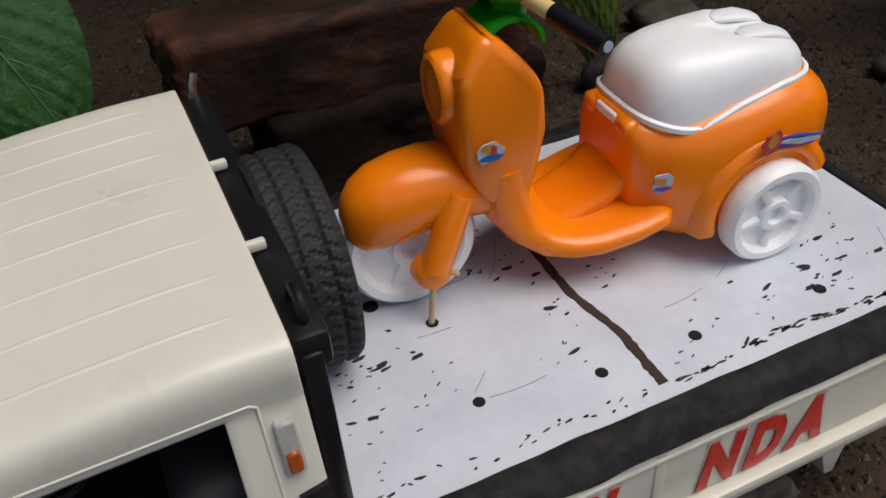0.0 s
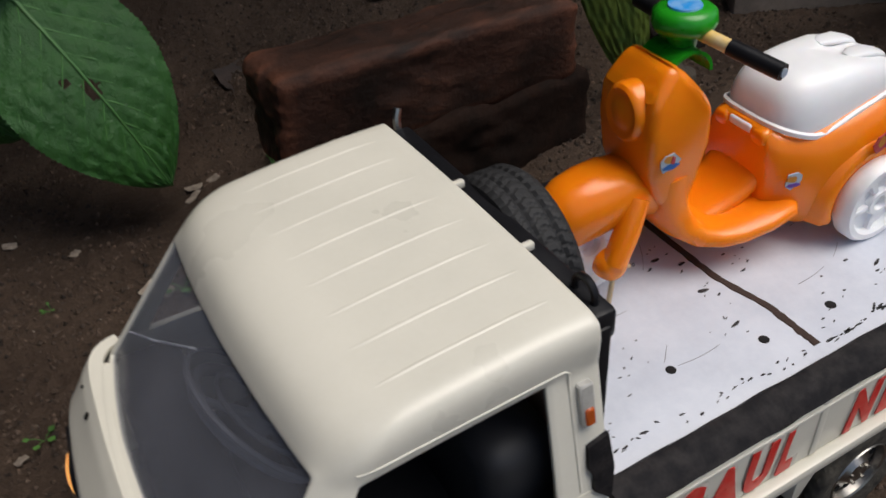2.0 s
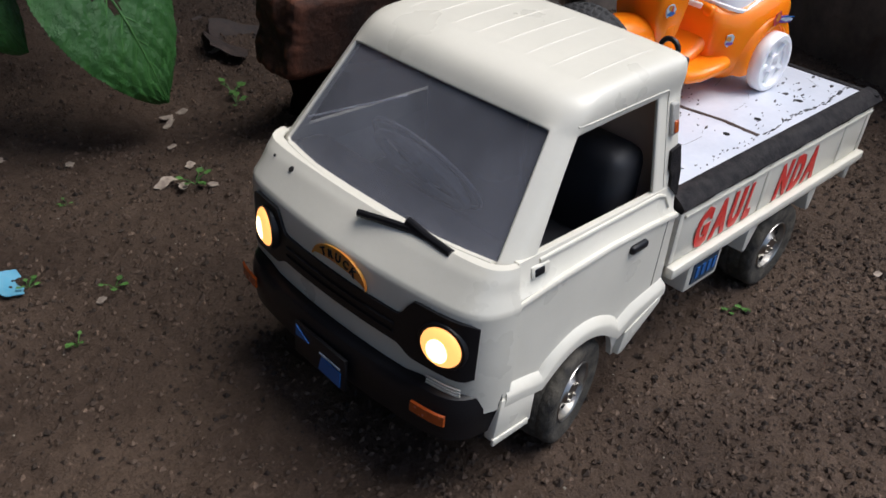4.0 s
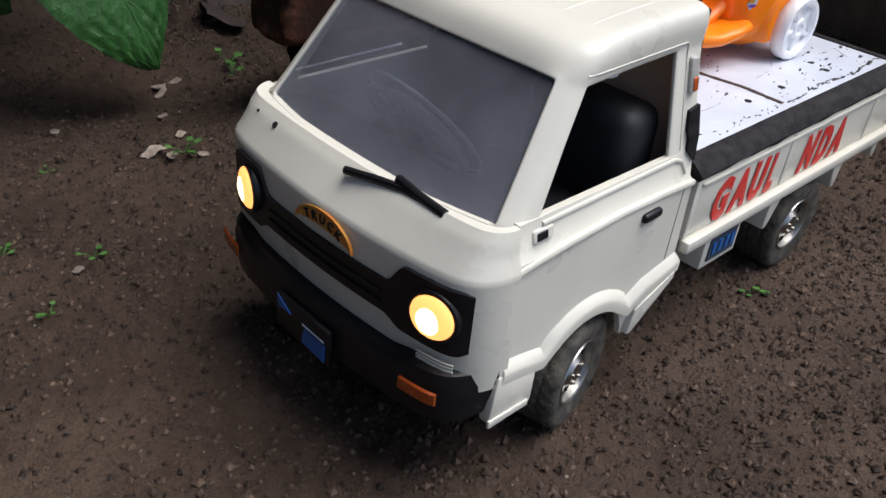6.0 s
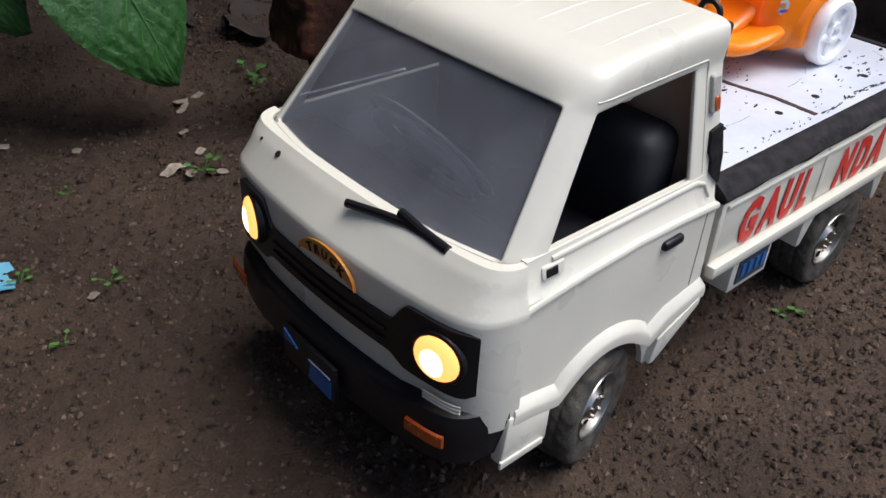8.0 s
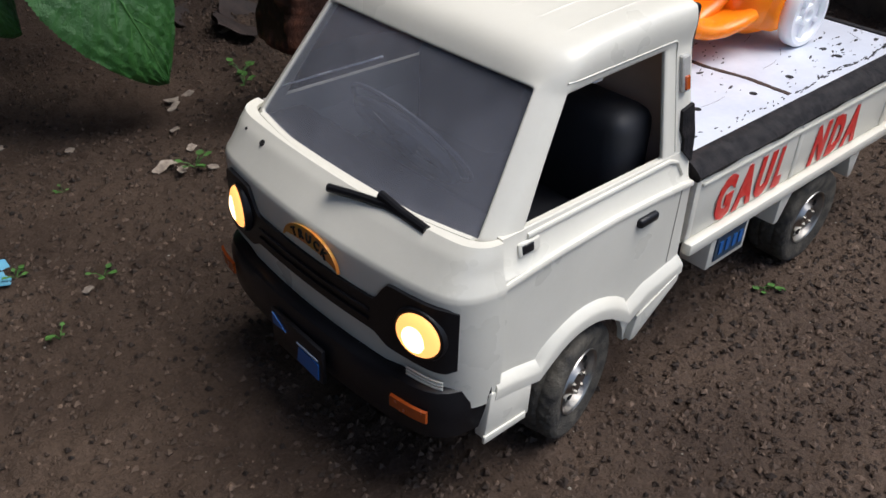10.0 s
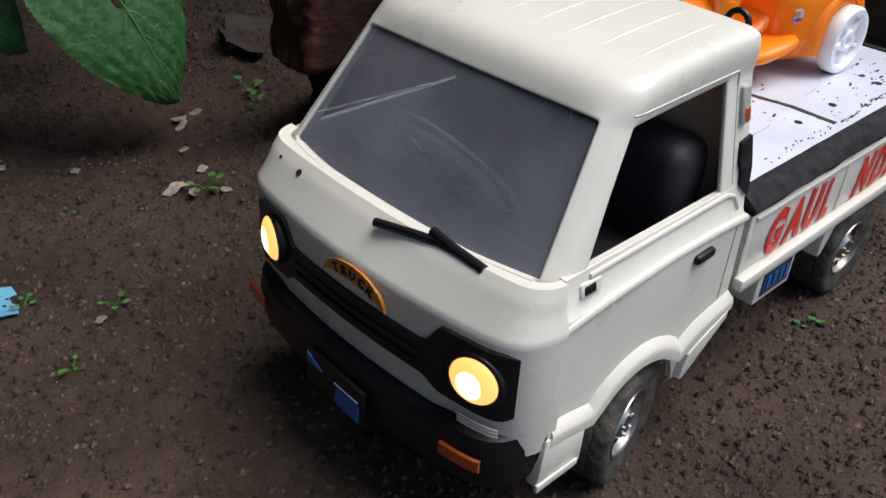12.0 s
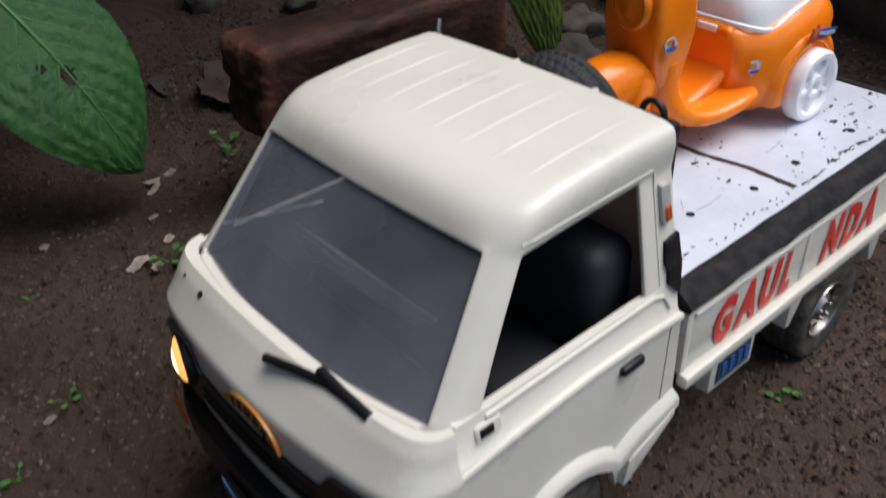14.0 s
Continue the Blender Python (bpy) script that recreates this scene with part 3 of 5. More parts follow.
# back and floor of the cab, seat, dash, steering wheel
bm = box(-0.0010, 0.0022, -1, 1, 0.045, 0.1840, 0)
for z in CUTS:
    bmesh.ops.bisect_plane(bm, geom=bm.verts[:] + bm.edges[:] + bm.faces[:], plane_co=(0, 0, z), plane_no=(0, 0, 1))
for v in bm.verts:
    v.co.y = math.copysign(hw(v.co.z) - 0.0035, v.co.y)
part("cab_back", bm, INNER, truck)
part("cab_floor", box(-0.125, 0.0, -0.080, 0.080, 0.062, 0.066, 0.0005), BLACK, truck)
bm = box(-0.034, -0.006, -0.066, -0.006, 0.070, 0.146, 0.009, 4)
part("seat", bm, SEATBLACK, truck, "black moulded seat")
part("seat", box(-0.034, -0.006, 0.006, 0.066, 0.070, 0.144, 0.009, 4), SEATBLACK, truck, "black moulded seat")
part("seat_bench", box(-0.075, -0.006, -0.070, 0.070, 0.066, 0.100, 0.008, 3), SEATBLACK, truck)
part("dashboard", box(-0.122, -0.095, -0.074, 0.074, 0.090, 0.1235, 0.006, 3), SEATBLACK, truck)
bm = revolve([(0.027 + 0.0024 * math.cos(a), 0.0024 * math.sin(a)) for a in [2 * math.pi * i / 8 for i in range(8)]], "x", 40)
for rr, th in ((0.0330, 0.0011), (0.0205, 0.0012)):
    bm = revolve([(rr + th * math.cos(a), 0.004 + th * math.sin(a)) for a in [2 * math.pi * i / 6 for i in range(6)]], "x", 40, bm)
for a in (90, 210, 330):
    bm = tube([(0.002, 0, 0), (0, 0.027 * math.cos(radians(a)), 0.027 * math.sin(radians(a)))], 0.0018, 8, bm)
bm = tube([(-0.003, 0, 0), (0.004, 0, 0)], 0.006, 16, bm)
sw = part("steering_wheel", bm, WHEELGREY, truck, "black steering wheel behind the windscreen")
sw.matrix_local = pose(-0.082, 0.012, 0.1215, 0, -38, 0)
part("sun_visor", box(-0.052, -0.046, -0.063, -0.054, 0.166, 0.1735, 0.001), WHITE, truck)

# grille band with lamp surrounds
def band_z(y):
    a = abs(y)
    s = ease((a - 0.040) / 0.010)
    top, low = lerp(0.0965, 0.1075, s), lerp(0.0815, 0.0775, s)
    e = max(0, (a - 0.074) / 0.006)
    return top - 0.004 * e * e, low + 0.004 * e * e


def grille_f(u, v):
    y = v * 0.0780
    top, low = band_z(y)
    y -= 0.0018 + 0.0115 * max(v, 0) ** 2
    return V(nose_x(y, -0.1436), y, lerp(low, top, u))


grille = part("grille", sheet(grille_f, [0, 0.06, 0.3, 0.6, 0.94, 1], steps(-1, 1, 64), 0.005), BLACK, truck, "black grille band round the lamps", angle=40)
for k in (0.3, 0.6):
    part("grille_slat", rings([[grille_f(k + d, v) + V(-w, 0, 0) for d, w in ((-0.06, -0.001), (-0.03, 0.0009), (0.03, 0.0009), (0.06, -0.001))] for v in steps(-0.5, 0.5, 20)]), BLACK, grille)
for s in (-1, 1):
    yl = -0.0665 if s < 0 else 0.0525
    m = pose(nose_x(yl, -0.1432), yl, 0.0928, 0, 0, s * -16)
    bez = revolve([(0.0118, -0.0002), (0.0118, 0.002), (0.0098, 0.002), (0.0094, -0.0004), (0.0102, -0.0014), (0.0112, -0.0012)], "x", 40)
    lamp = part("headlamp", bez, BLACK, truck, "round headlamp in a black surround")
    lamp.matrix_local = m
    dome = rings([ring(V(-0.0012 - 0.0032 * math.cos(t), 0, 0), V(0, 1, 0), V(0, 0, 1), 0.0097 * math.sin(t) + 1e-5, 0.0097 * math.sin(t) + 1e-5, 2, 32) for t in steps(0.05, math.pi / 2, 8)])
    part("lens", dome, LAMP, lamp, "lit warm yellow lens")
    bulb = rings([ring(V(-0.0016 - 0.0034 * math.cos(t), 0.0004, -0.0004), V(0, 1, 0), V(0, 0, 1), 0.0070 * math.sin(t) + 1e-5, 0.0078 * math.sin(t) + 1e-5, 2, 24) for t in steps(0.05, math.pi / 2, 6)])
    part("bulb", bulb, BULB, lamp)
for k in range(3):
    part("trim_line", rings([[V(nose_x(y, -0.1428) - d, y, 0.0725 - k * 0.0016 + e) for d, e in ((0, -0.0005), (0.0006, -0.0003), (0.0006, 0.0003), (0, 0.0005))] for y in steps(-0.076, -0.060, 6)]), CREAM, truck)

# badge with its word
def arc_badge(r0, r1, a0, a1, n, d):
    rows = [[V(-d0, r * math.sin(a), r * math.cos(a)) for r, d0 in ((r0, 0), (r0, d), (r1, d), (r1, 0))] for a in steps(a0, a1, n)]
    return rings(rows)


def letter_mesh(text, size, depth, bold=0.0):
    cu = bpy.data.curves.new("letters", "FONT")
    cu.body, cu.size, cu.extrude, cu.align_x, cu.resolution_u, cu.offset = text, size, depth, "CENTER", 3, bold
    ob = bpy.data.objects.new("letters", cu)
    me = bpy.data.meshes.new_from_object(ob)
    bpy.data.objects.remove(ob)
    bpy.data.curves.remove(cu)
    return me


outer = [V(0, 0.0190 * math.cos(a), -0.005 + 0.0108 * math.sin(a)) for a in steps(0, math.pi, 24)]
inner = [V(0, 0.0190 * math.cos(a), -0.0045 + 0.0030 * math.sin(a)) for a in steps(0, math.pi, 24)]
badge = part("badge", rings([[o, o + V(-0.0014, 0, 0), i + V(-0.0014, 0, 0), i] for o, i in zip(outer, inner)]), BADGE, truck, "gold arched badge reading TRUCK")
badge.matrix_local = pose(-0.1456, -0.0058, 0.1040, 0, 3, 0)
for k, ch in enumerate("TRUCK"):
    a = lerp(0.62, -0.62, k / 4)
    me = letter_mesh(ch, 0.0056, 0.0003, 0.00014)
    me.materials.append(HOLE)
    ob = share("letter", me, badge, pose(-0.0016, 0.0166 * math.sin(a), -0.0085 + 0.0088 * math.cos(a * 0.95)) @ pose(0, 0, 0, 90, 0, -90) @ pose(0, 0, 0, 0, 0, math.degrees(a) * 0.75))

# bumper
def bump_path(n=40):
    pts = []
    for y in [0.0850 * math.sin(t) for t in steps(-math.pi / 2, math.pi / 2, n)]:
        pts.append(V(nose_x(y, -0.1475) + 0.006 * (abs(y) / 0.0850) ** 10, y - (0.0070 * y / 0.0850 if y > 0 else 0), 0))
    return pts


rows = []
for p in bump_path():
    d = V(p.x + 0.06, p.y, 0).normalized()
    k = ease((abs(p.y) - 0.052) / 0.006) * 0.0022
    rows.append([p + d * o + V(0, 0, z) for o, z in [(-0.012, 0.0668 + k), (-0.0024, 0.0670 + k), (-0.0006, 0.0658 + k), (0.0006, 0.0615), (0.0006, 0.052), (-0.0008, 0.0440), (-0.003, 0.0425), (-0.012, 0.043)]])
bumper = part("bumper", rings(rows), BLACK, truck, "scuffed black plastic front bumper", angle=40)
for s in (-1, 1):
    y0, y1 = s * 0.0575, s * 0.0745
    rows = [[V(nose_x(y, -0.1480) - d, y, z) for d, z in ((0.0, 0.0540), (0.0012, 0.0545), (0.0012, 0.0598), (0.0, 0.0603))] for y in steps(y0, y1, 8)]
    part("indicator", rings(rows), AMBER, bumper, "dull orange indicator lens")
plate = part("number_plate", box(-0.1541, -0.1521, -0.0205, 0.0185, 0.0415, 0.0600, 0.0004), BLACK, truck, "black plate with scraps of blue sticker")
part("sticker_scrap", prism([(0, 0), (0.016, -0.001), (0.0165, 0.008), (0.002, 0.0085)], -0.0003, 0.0003), PLATE, plate).matrix_local = pose(-0.1544, -0.0015, 0.0435, 0, 0, -90)
part("sticker_scrap", prism([(0, 0), (0.010, 0.0005), (0.0, 0.006)], -0.0003, 0.0003), PLATE, plate).matrix_local = pose(-0.1544, 0.0165, 0.053, 0, 0, -90)
part("sticker_edge", box(-0.1547, -0.1542, -0.0175, -0.002, 0.0530, 0.0538, 0), PLATEMARK, plate)

# wiper
wiper = part("wiper", tube([(-0.1359, -0.0062, 0.1255), (-0.1316, -0.0215, 0.1266), (-0.1287, -0.0332, 0.1272), (-0.1270, -0.0500, 0.1264), (-0.1262, -0.0650, 0.1250)], 0.0013, 8), BLACK, truck, "black wiper resting under the windscreen")
part("wiper_blade", tube([(-0.1362, -0.0058, 0.1258), (-0.1316, -0.0218, 0.1270), (-0.1288, -0.0330, 0.1276), (-0.1276, -0.0440, 0.1272)], 0.0018, 8), BLACK, wiper)
part("wiper_arm", tube([(-0.1280, -0.0285, 0.1300), (-0.1278, -0.0400, 0.1280), (-0.1272, -0.0545, 0.1266)], 0.0020, 10), BLACK, wiper)
for u, v, rad in ((2.15, 0.60, 0.0016), (2.1, 0.80, 0.0008)):
    part("pin_hole", revolve([(0.0001, 0.0), (rad, 0.0), (rad * 0.9, 0.0014), (0.0001, 0.0014)], "z", 14), HOLE, truck).matrix_local = Matrix.Translation(nose_f(u, v) + V(-0.0007, 0, 0.0008)) @ pose(0, 0, 0, 0, -42, 0)

# wheels
def tyre_bm(R, w, r_in, grooves=True, n=150):
    tread = [(R, w * (-0.36 + 0.72 * j / 12)) for j in range(13)]
    prof = [(r_in, -w * 0.42), (R * 0.88, -w / 2), (R * 0.96, -w * 0.46)] + tread + [(R * 0.96, w * 0.46), (R * 0.88, w / 2), (r_in, w * 0.42)]

    def shape(i, k):
        if not grooves or k < 3 or k > 15:
            return 0.0
        if k in (6, 12):
            return -0.0009
        lean = k - 3 if k < 9 else 15 - k
        return -0.0008 if (i + lean) % 5 == 0 else 0.0
    return revolve(prof, "y", n, shape=shape)


def wheel(name, R, w, side, tyre_mat, parent, m):
    ob = part(name, tyre_bm(R, w, R * 0.56), tyre_mat, parent, "muddy black tyre on a dull silver rim", angle=50)
    ob.matrix_local = m
    rim = revolve([(R * 0.58, side * w * 0.40), (R * 0.56, side * w * 0.45), (R * 0.53, side * w * 0.42), (R * 0.50, side * w * 0.25), (R * 0.30, side * w * 0.30), (R * 0.22, side * w * 0.42), (R * 0.08, side * w * 0.44), (R * 0.01, side * w * 0.44), (R * 0.01, -side * w * 0.3), (R * 0.6, -side * w * 0.3)], "y", 40)
    rim = part("rim", rim, CHROME, ob, "dull silver rim")
    for k in range(10):
        a = 2 * math.pi * k / 10
        part("rim_hole", tube([(R * 0.41 * math.cos(a), side * w * 0.262, R * 0.41 * math.sin(a)), (R * 0.41 * math.cos(a), side * w * 0.30, R * 0.41 * math.sin(a))], R * 0.065, 8), HOLE, rim)
    for k in range(5):
        a = 2 * math.pi * k / 5
        part("wheel_nut", tube([(R * 0.17 * math.cos(a), side * w * 0.40, R * 0.17 * math.sin(a)), (R * 0.17 * math.cos(a), side * w * 0.47, R * 0.17 * math.sin(a))], R * 0.035, 6), CHROME, rim)
    return ob


WR = 0.0285
for s in (-1, 1):
    for x, w, turn in ((-0.0625, 0.024, 13), (0.138, 0.023, 0)):
        y = s * 0.0735
        z = ground_z(x, y + YC) + WR - 0.0015
        wheel("wheel", WR, w, s, MUDDY, truck, pose(x, y, z, 0, 20 * s, turn))
    part("axle", tube([(-0.0625, 0, 0.034), (-0.0625, s * 0.07, 0.034)], 0.003, 8), BLACK, truck)
    part("axle", tube([(0.138, 0, 0.040), (0.138, s * 0.07, 0.040)], 0.003, 8), BLACK, truck)
part("chassis", box(-0.115, 0.232, -0.035, 0.035, 0.045, 0.075, 0.002), BLACK, truck)

# bed: frame, flank panels, lip, rail, board
part("bed_floor", box(0.006, 0.236, -0.080, 0.080, 0.080, 0.113, 0.001), INNER, truck)
for s in (-1, 1):
    panel = part("side_panel", box(0.005, 0.238, s * 0.0812 - 0.0015, s * 0.0812 + 0.0015, 0.080, 0.114, 0.0006), CREAM, truck)
    part("panel_ledge", box(0.005, 0.238, s * 0.0845 - 0.0028, s * 0.0845 + 0.0028, 0.0735, 0.0800, 0.0012), CREAM, panel)
    part("panel_moulding", box(0.010, 0.236, s * 0.083 - 0.0012, s * 0.083 + 0.0012, 0.1075, 0.1095, 0.0008), CREAM, panel)
    for x in (0.007, 0.0985, 0.2, 0.232):
        part("panel_post", box(x - 0.002, x + 0.002, s * 0.0828 - 0.0006, s * 0.0828 + 0.0006, 0.0805, 0.1135, 0.0006), CREAM, panel)
    rows = []
    for i, x in enumerate(steps(0.004, 0.243, 60)):
        j = 0.0006 * noise.noise(V(x * 60, s, 0))
        rows.append([V(x, s * (0.0712 + j), 0.1180), V(x, s * (0.0730 + j), 0.1204 + j), V(x, s * 0.0785, 0.1198 + j), V(x, s * 0.0825, 0.1172), V(x, s * (0.0850 + j), 0.1148 + j), V(x, s * (0.0838 - j), 0.1122 + j), V(x, s * 0.079, 0.1122)])
    part("taped_rail", rings(rows), TAPE, truck, "black cloth tape wrapped over the bed rail", angle=50)
    part("frame_rail", box(0.005, 0.236, s * 0.066 - 0.003, s * 0.066 + 0.003, 0.062, 0.0745, 0.001), CREAM, truck)
    for x in (0.098, 0.172):
        lean = -1 if x < 0.13 else 1
        part("mudguard", prism([(x - 0.004, 0.0745), (x + 0.010, 0.0745), (x + 0.003 + lean * 0.004, 0.054), (x - 0.001 + lean * 0.004, 0.054)], s * 0.066, s * 0.084, 0.0006), CREAM, truck)
    part("rear_hook", prism([(0.226, 0.0745), (0.236, 0.0745), (0.234, 0.058), (0.229, 0.060)], s * 0.077, s * 0.083, 0.0008), CREAM, truck)
    tool = part("tool_box", box(0.030, 0.064, s * 0.076 - 0.008, s * 0.076 + 0.008, 0.0525, 0.074, 0.001), CREAM, truck)
    part("box_label", box(0.0345, 0.0595, s * 0.0843 - 0.0004, s * 0.0843 + 0.0004, 0.0565, 0.0705, 0), NAVY, tool, "faded blue panel with unreadable marks")
    for k, x in enumerate((0.037, 0.043, 0.049, 0.0545)):
        part("mark", box(x, x + 0.003, s * 0.0848 - 0.0004, s * 0.0848 + 0.0004, 0.0600, 0.0670, 0), PLATE, tool)
part("tailgate", box(0.2365, 0.2395, -0.080, 0.080, 0.076, 0.114, 0.0006), CREAM, truck)
part("tail_tape", box(0.2360, 0.2415, -0.083, 0.083, 0.1105, 0.1192, 0.0014), TAPE, truck)
board = part("bed_board", box(0.010, 0.2405, -0.0725, 0.0760, 0.1135, 0.1180, 0.0012), BOARD, truck, "scuffed white painted board with black flecks")

# red letters on the flank
for k, ch in enumerate("GAUL NDA"):
    if ch == " ":
        continue
    x = [0.0265, 0.0445, 0.0610, 0.0755, 0, 0.1155, 0.1335, 0.1515][k] + 0.006
    me = letter_mesh(ch, 0.0290, 0.0002, 0.0015)
    me.materials.append(RED)
    lo = min(v.co.y for v in me.vertices)
    rnd = random.Random(k)
    for v in me.vertices:
        v.co.x *= 0.66 if ch != "L" else 0.5
        v.co.x += 0.10 * (v.co.y - lo) + rnd.uniform(-0.0003, 0.0003)
        v.co.y += rnd.uniform(-0.0004, 0.0004)
    share("letter", me, truck, pose(x, -0.0832, 0.0832, 90, 0, 0))
    me = letter_mesh(ch, 0.0300, 0.0001, 0.0020)
    me.materials.append(BACKING)
    for v in me.vertices:
        v.co.x *= 0.70
        v.co.x += 0.10 * (v.co.y - lo) + rnd.uniform(-0.0007, 0.0007)
    share("letter_backing", me, truck, pose(x + 0.0006, -0.0829, 0.0830, 90, 0, 0))

# frame behind the cab with hooks
bm = box(0.0036, 0.0125, -0.064, 0.064, 0.1735, 0.1850, 0.0018)
headboard = part("headboard", bm, BLACK, truck, "black plastic frame behind the cab")
for y in (-0.062, 0.061):
    part("headboard_post", box(0.0045, 0.0100, y - 0.003, y + 0.003, 0.116, 0.180, 0.0012), BLACK, headboard)
part("headboard_panel", box(0.0040, 0.0075, -0.062, 0.062, 0.116, 0.178, 0.0005), BLACK, headboard)
for y in (0.014, -0.028):
    part("clip", box(-0.001, 0.0078, y - 0.0013, y + 0.0013, 0.1855, 0.1885, 0.0008), CREAM, headboard, "small cream clip")
part("hook", tube([(0.008, 0.064, 0.180), (0.0085, 0.066, 0.188), (0.010, 0.067, 0.1915)], 0.0017, 8), CHROME, headboard, "bent steel nail")
bm = revolve([(0.0048 + 0.0013 * math.cos(a), 0.0013 * math.sin(a)) for a in [2 * math.pi * i / 8 for i in range(8)]], "x", 24)
part("ring", bm, BLACK, headboard, "black plastic ring").matrix_local = pose(0.008, -0.054, 0.1865)

# board: crooked dark joint, drilled holes, flecks of black paint
joint = [(0.1080, 0.074), (0.1090, 0.040), (0.1077, 0.000), (0.1071, -0.0228), (0.1115, -0.0473), (0.1107, -0.064), (0.1106, -0.0715)]
rows = []
for i in range(60):
    s = i / 59 * (len(joint) - 1)
    k = min(int(s), len(joint) - 2)
    x, y = (lerp(a, b, s - k) for a, b in zip(joint[k], joint[k + 1]))
    y -= YC
    w = 0.0021 + 0.0008 * noise.noise(V(i * 0.5, 0, 0))
    j = 0.0005 * noise.noise(V(i * 0.7, 4, 0))
    rows.append([V(x - w + j, y, 0.1176), V(x - w * 0.7 + j, y, 0.1184), V(x + w * 0.7 + j, y, 0.1184), V(x + w + j, y, 0.1176)])
part("joint", rings(rows), GROUT, board, "crooked dark brown joint")
for x, y, r in ((0.0568, -0.0519, 0.0019), (0.0962, -0.0590, 0.0020), (0.1317, -0.0593, 0.0021), (0.1823, -0.0609, 0.0022), (0.0584, -0.0134, 0.0021), (0.0426, 0.0044, 0.0028)):
    bm = revolve([(0.0001, 0.0005), (r * 0.9, 0.0005), (r * 1.05, 0.0004), (r * 1.05, -0.001), (0.0001, -0.001)], "z", 18)
    part("drill_hole", bm, HOLE, board).matrix_local = pose(x, y - YC, 0.1178)
rnd = random.Random(4)
bm = bmesh.new()


def fleck(bm, x, y, a, l, w):
    """A torn fleck of paint, a hair above the board."""
    n = 9
    c, s = math.cos(a), math.sin(a)
    top = []
    for i in range(n):
        t = 2 * math.pi * i / n
        k = rnd.uniform(0.55, 1.1)
        u, v = l * math.cos(t) * k, w * math.sin(t) * k
        top.append(V(x + u * c - v * s, y + u * s + v * c, 0.1183))
    own = [[p + V(0, 0, -0.0006) for p in top], top]
    join(bm, rings(own))


for i in range(520):
    x, y = rnd.uniform(0.016, 0.236), rnd.uniform(-0.066, 0.070)
    if noise.noise(V(x * 22, y * 22, 6)) < -0.08:
        continue
    if abs(x - 0.109) < 0.004:
        continue
    big = rnd.random()
    l = rnd.uniform(0.0005, 0.0013) if big < 0.8 else rnd.uniform(0.0016, 0.0034)
    fleck(bm, x, y, rnd.gauss(0.15, 0.35), l, l * rnd.uniform(0.16, 0.42))
for i in range(90):
    x = rnd.uniform(0.114, 0.236)
    fleck(bm, x, -0.0595 - YC - 0.012 + 0.0015 * math.sin(x * 90) + rnd.gauss(0, 0.0006), rnd.gauss(0.02, 0.1), rnd.uniform(0.001, 0.0028), rnd.uniform(0.0002, 0.0005))
for i in range(26):
    x = rnd.uniform(0.014, 0.108)
    fleck(bm, x, -0.0655 + rnd.gauss(0, 0.0015), rnd.gauss(0.1, 0.3), rnd.uniform(0.0006, 0.0018), rnd.uniform(0.0002, 0.0005))
tagged(part("fleck", bm, MARK, board, smooth=False), kind="stuff")
# long scratches
bm = None
for k in range(11):
    x, y, a = rnd.uniform(0.02, 0.22), rnd.uniform(-0.06, 0.03), rnd.uniform(-0.5, 0.9)
    pts = [(x + t * math.cos(a + t * 8), y + t * math.sin(a + t * 8), 0.11802) for t in steps(0, rnd.uniform(0.008, 0.028), 5)]
    bm = tube(pts, 0.00009, 5, bm)
tagged(part("scratch", bm, MARK, board, smooth=False), kind="stuff")

# ---------------------------------------------------------------- spare tyre on the bed
spare = thing("spare_wheel", (0.0200, -0.002, 0.118), "black spare wheel standing on the bed against the cab", "tyre")
bm = tyre_bm(0.0350, 0.0205, 0.021, n=240)
bm.transform(pose(0, 0, 0.0352, 0, 0, 90))
part("tyre", bm, RUBBER, spare, angle=25)
bm = revolve([(0.0225, -0.007), (0.0225, 0.006), (0.012, 0.0075), (0.009, 0.004), (0.0001, 0.004), (0.0001, -0.007)], "x", 40, at=(0, 0, 0.0352))
part("rim", bm, BLACK, spare, "black plastic rim")

# ---------------------------------------------------------------- toy scooter
SY, BED = 0.004, 0.118
scooter = thing("toy_scooter", (0, SY + 0.0026, BED), "orange plastic toy scooter with a white seat on the truck bed", "toy scooter")


scooter.rotation_euler = (0, 0, radians(-2.5))


def rear(x):
    """The tail is a little shorter than its drawing."""
    return x - 0.0050 * ease((x - 0.112) / 0.035)


def spart(name, bm, m, parent=scooter, label="", angle=45):
    """A part given in the bed's x and z; moved down to the scooter's base."""
    for v in bm.verts:
        v.co.z -= BED
        v.co.x = rear(v.co.x)
    return part(name, bm, m, parent, label, angle=angle)


bm = loft([(0.0375, 0, 0.1555, 0.003, 0.004), (0.0390, 0, 0.1560, 0.0065, 0.0085), (0.0430, 0, 0.1572, 0.0102, 0.0120), (0.0490, 0, 0.1588, 0.0126, 0.0138), (0.0580, 0, 0.1605, 0.0136, 0.0140),
           (0.0680, 0, 0.1620, 0.0140, 0.0128), (0.0780, 0, 0.1610, 0.0132, 0.0125), (0.0880, 0, 0.1570, 0.012, 0.010)], 2.3, 32)
spart("front_fender", bm, ORANGE)
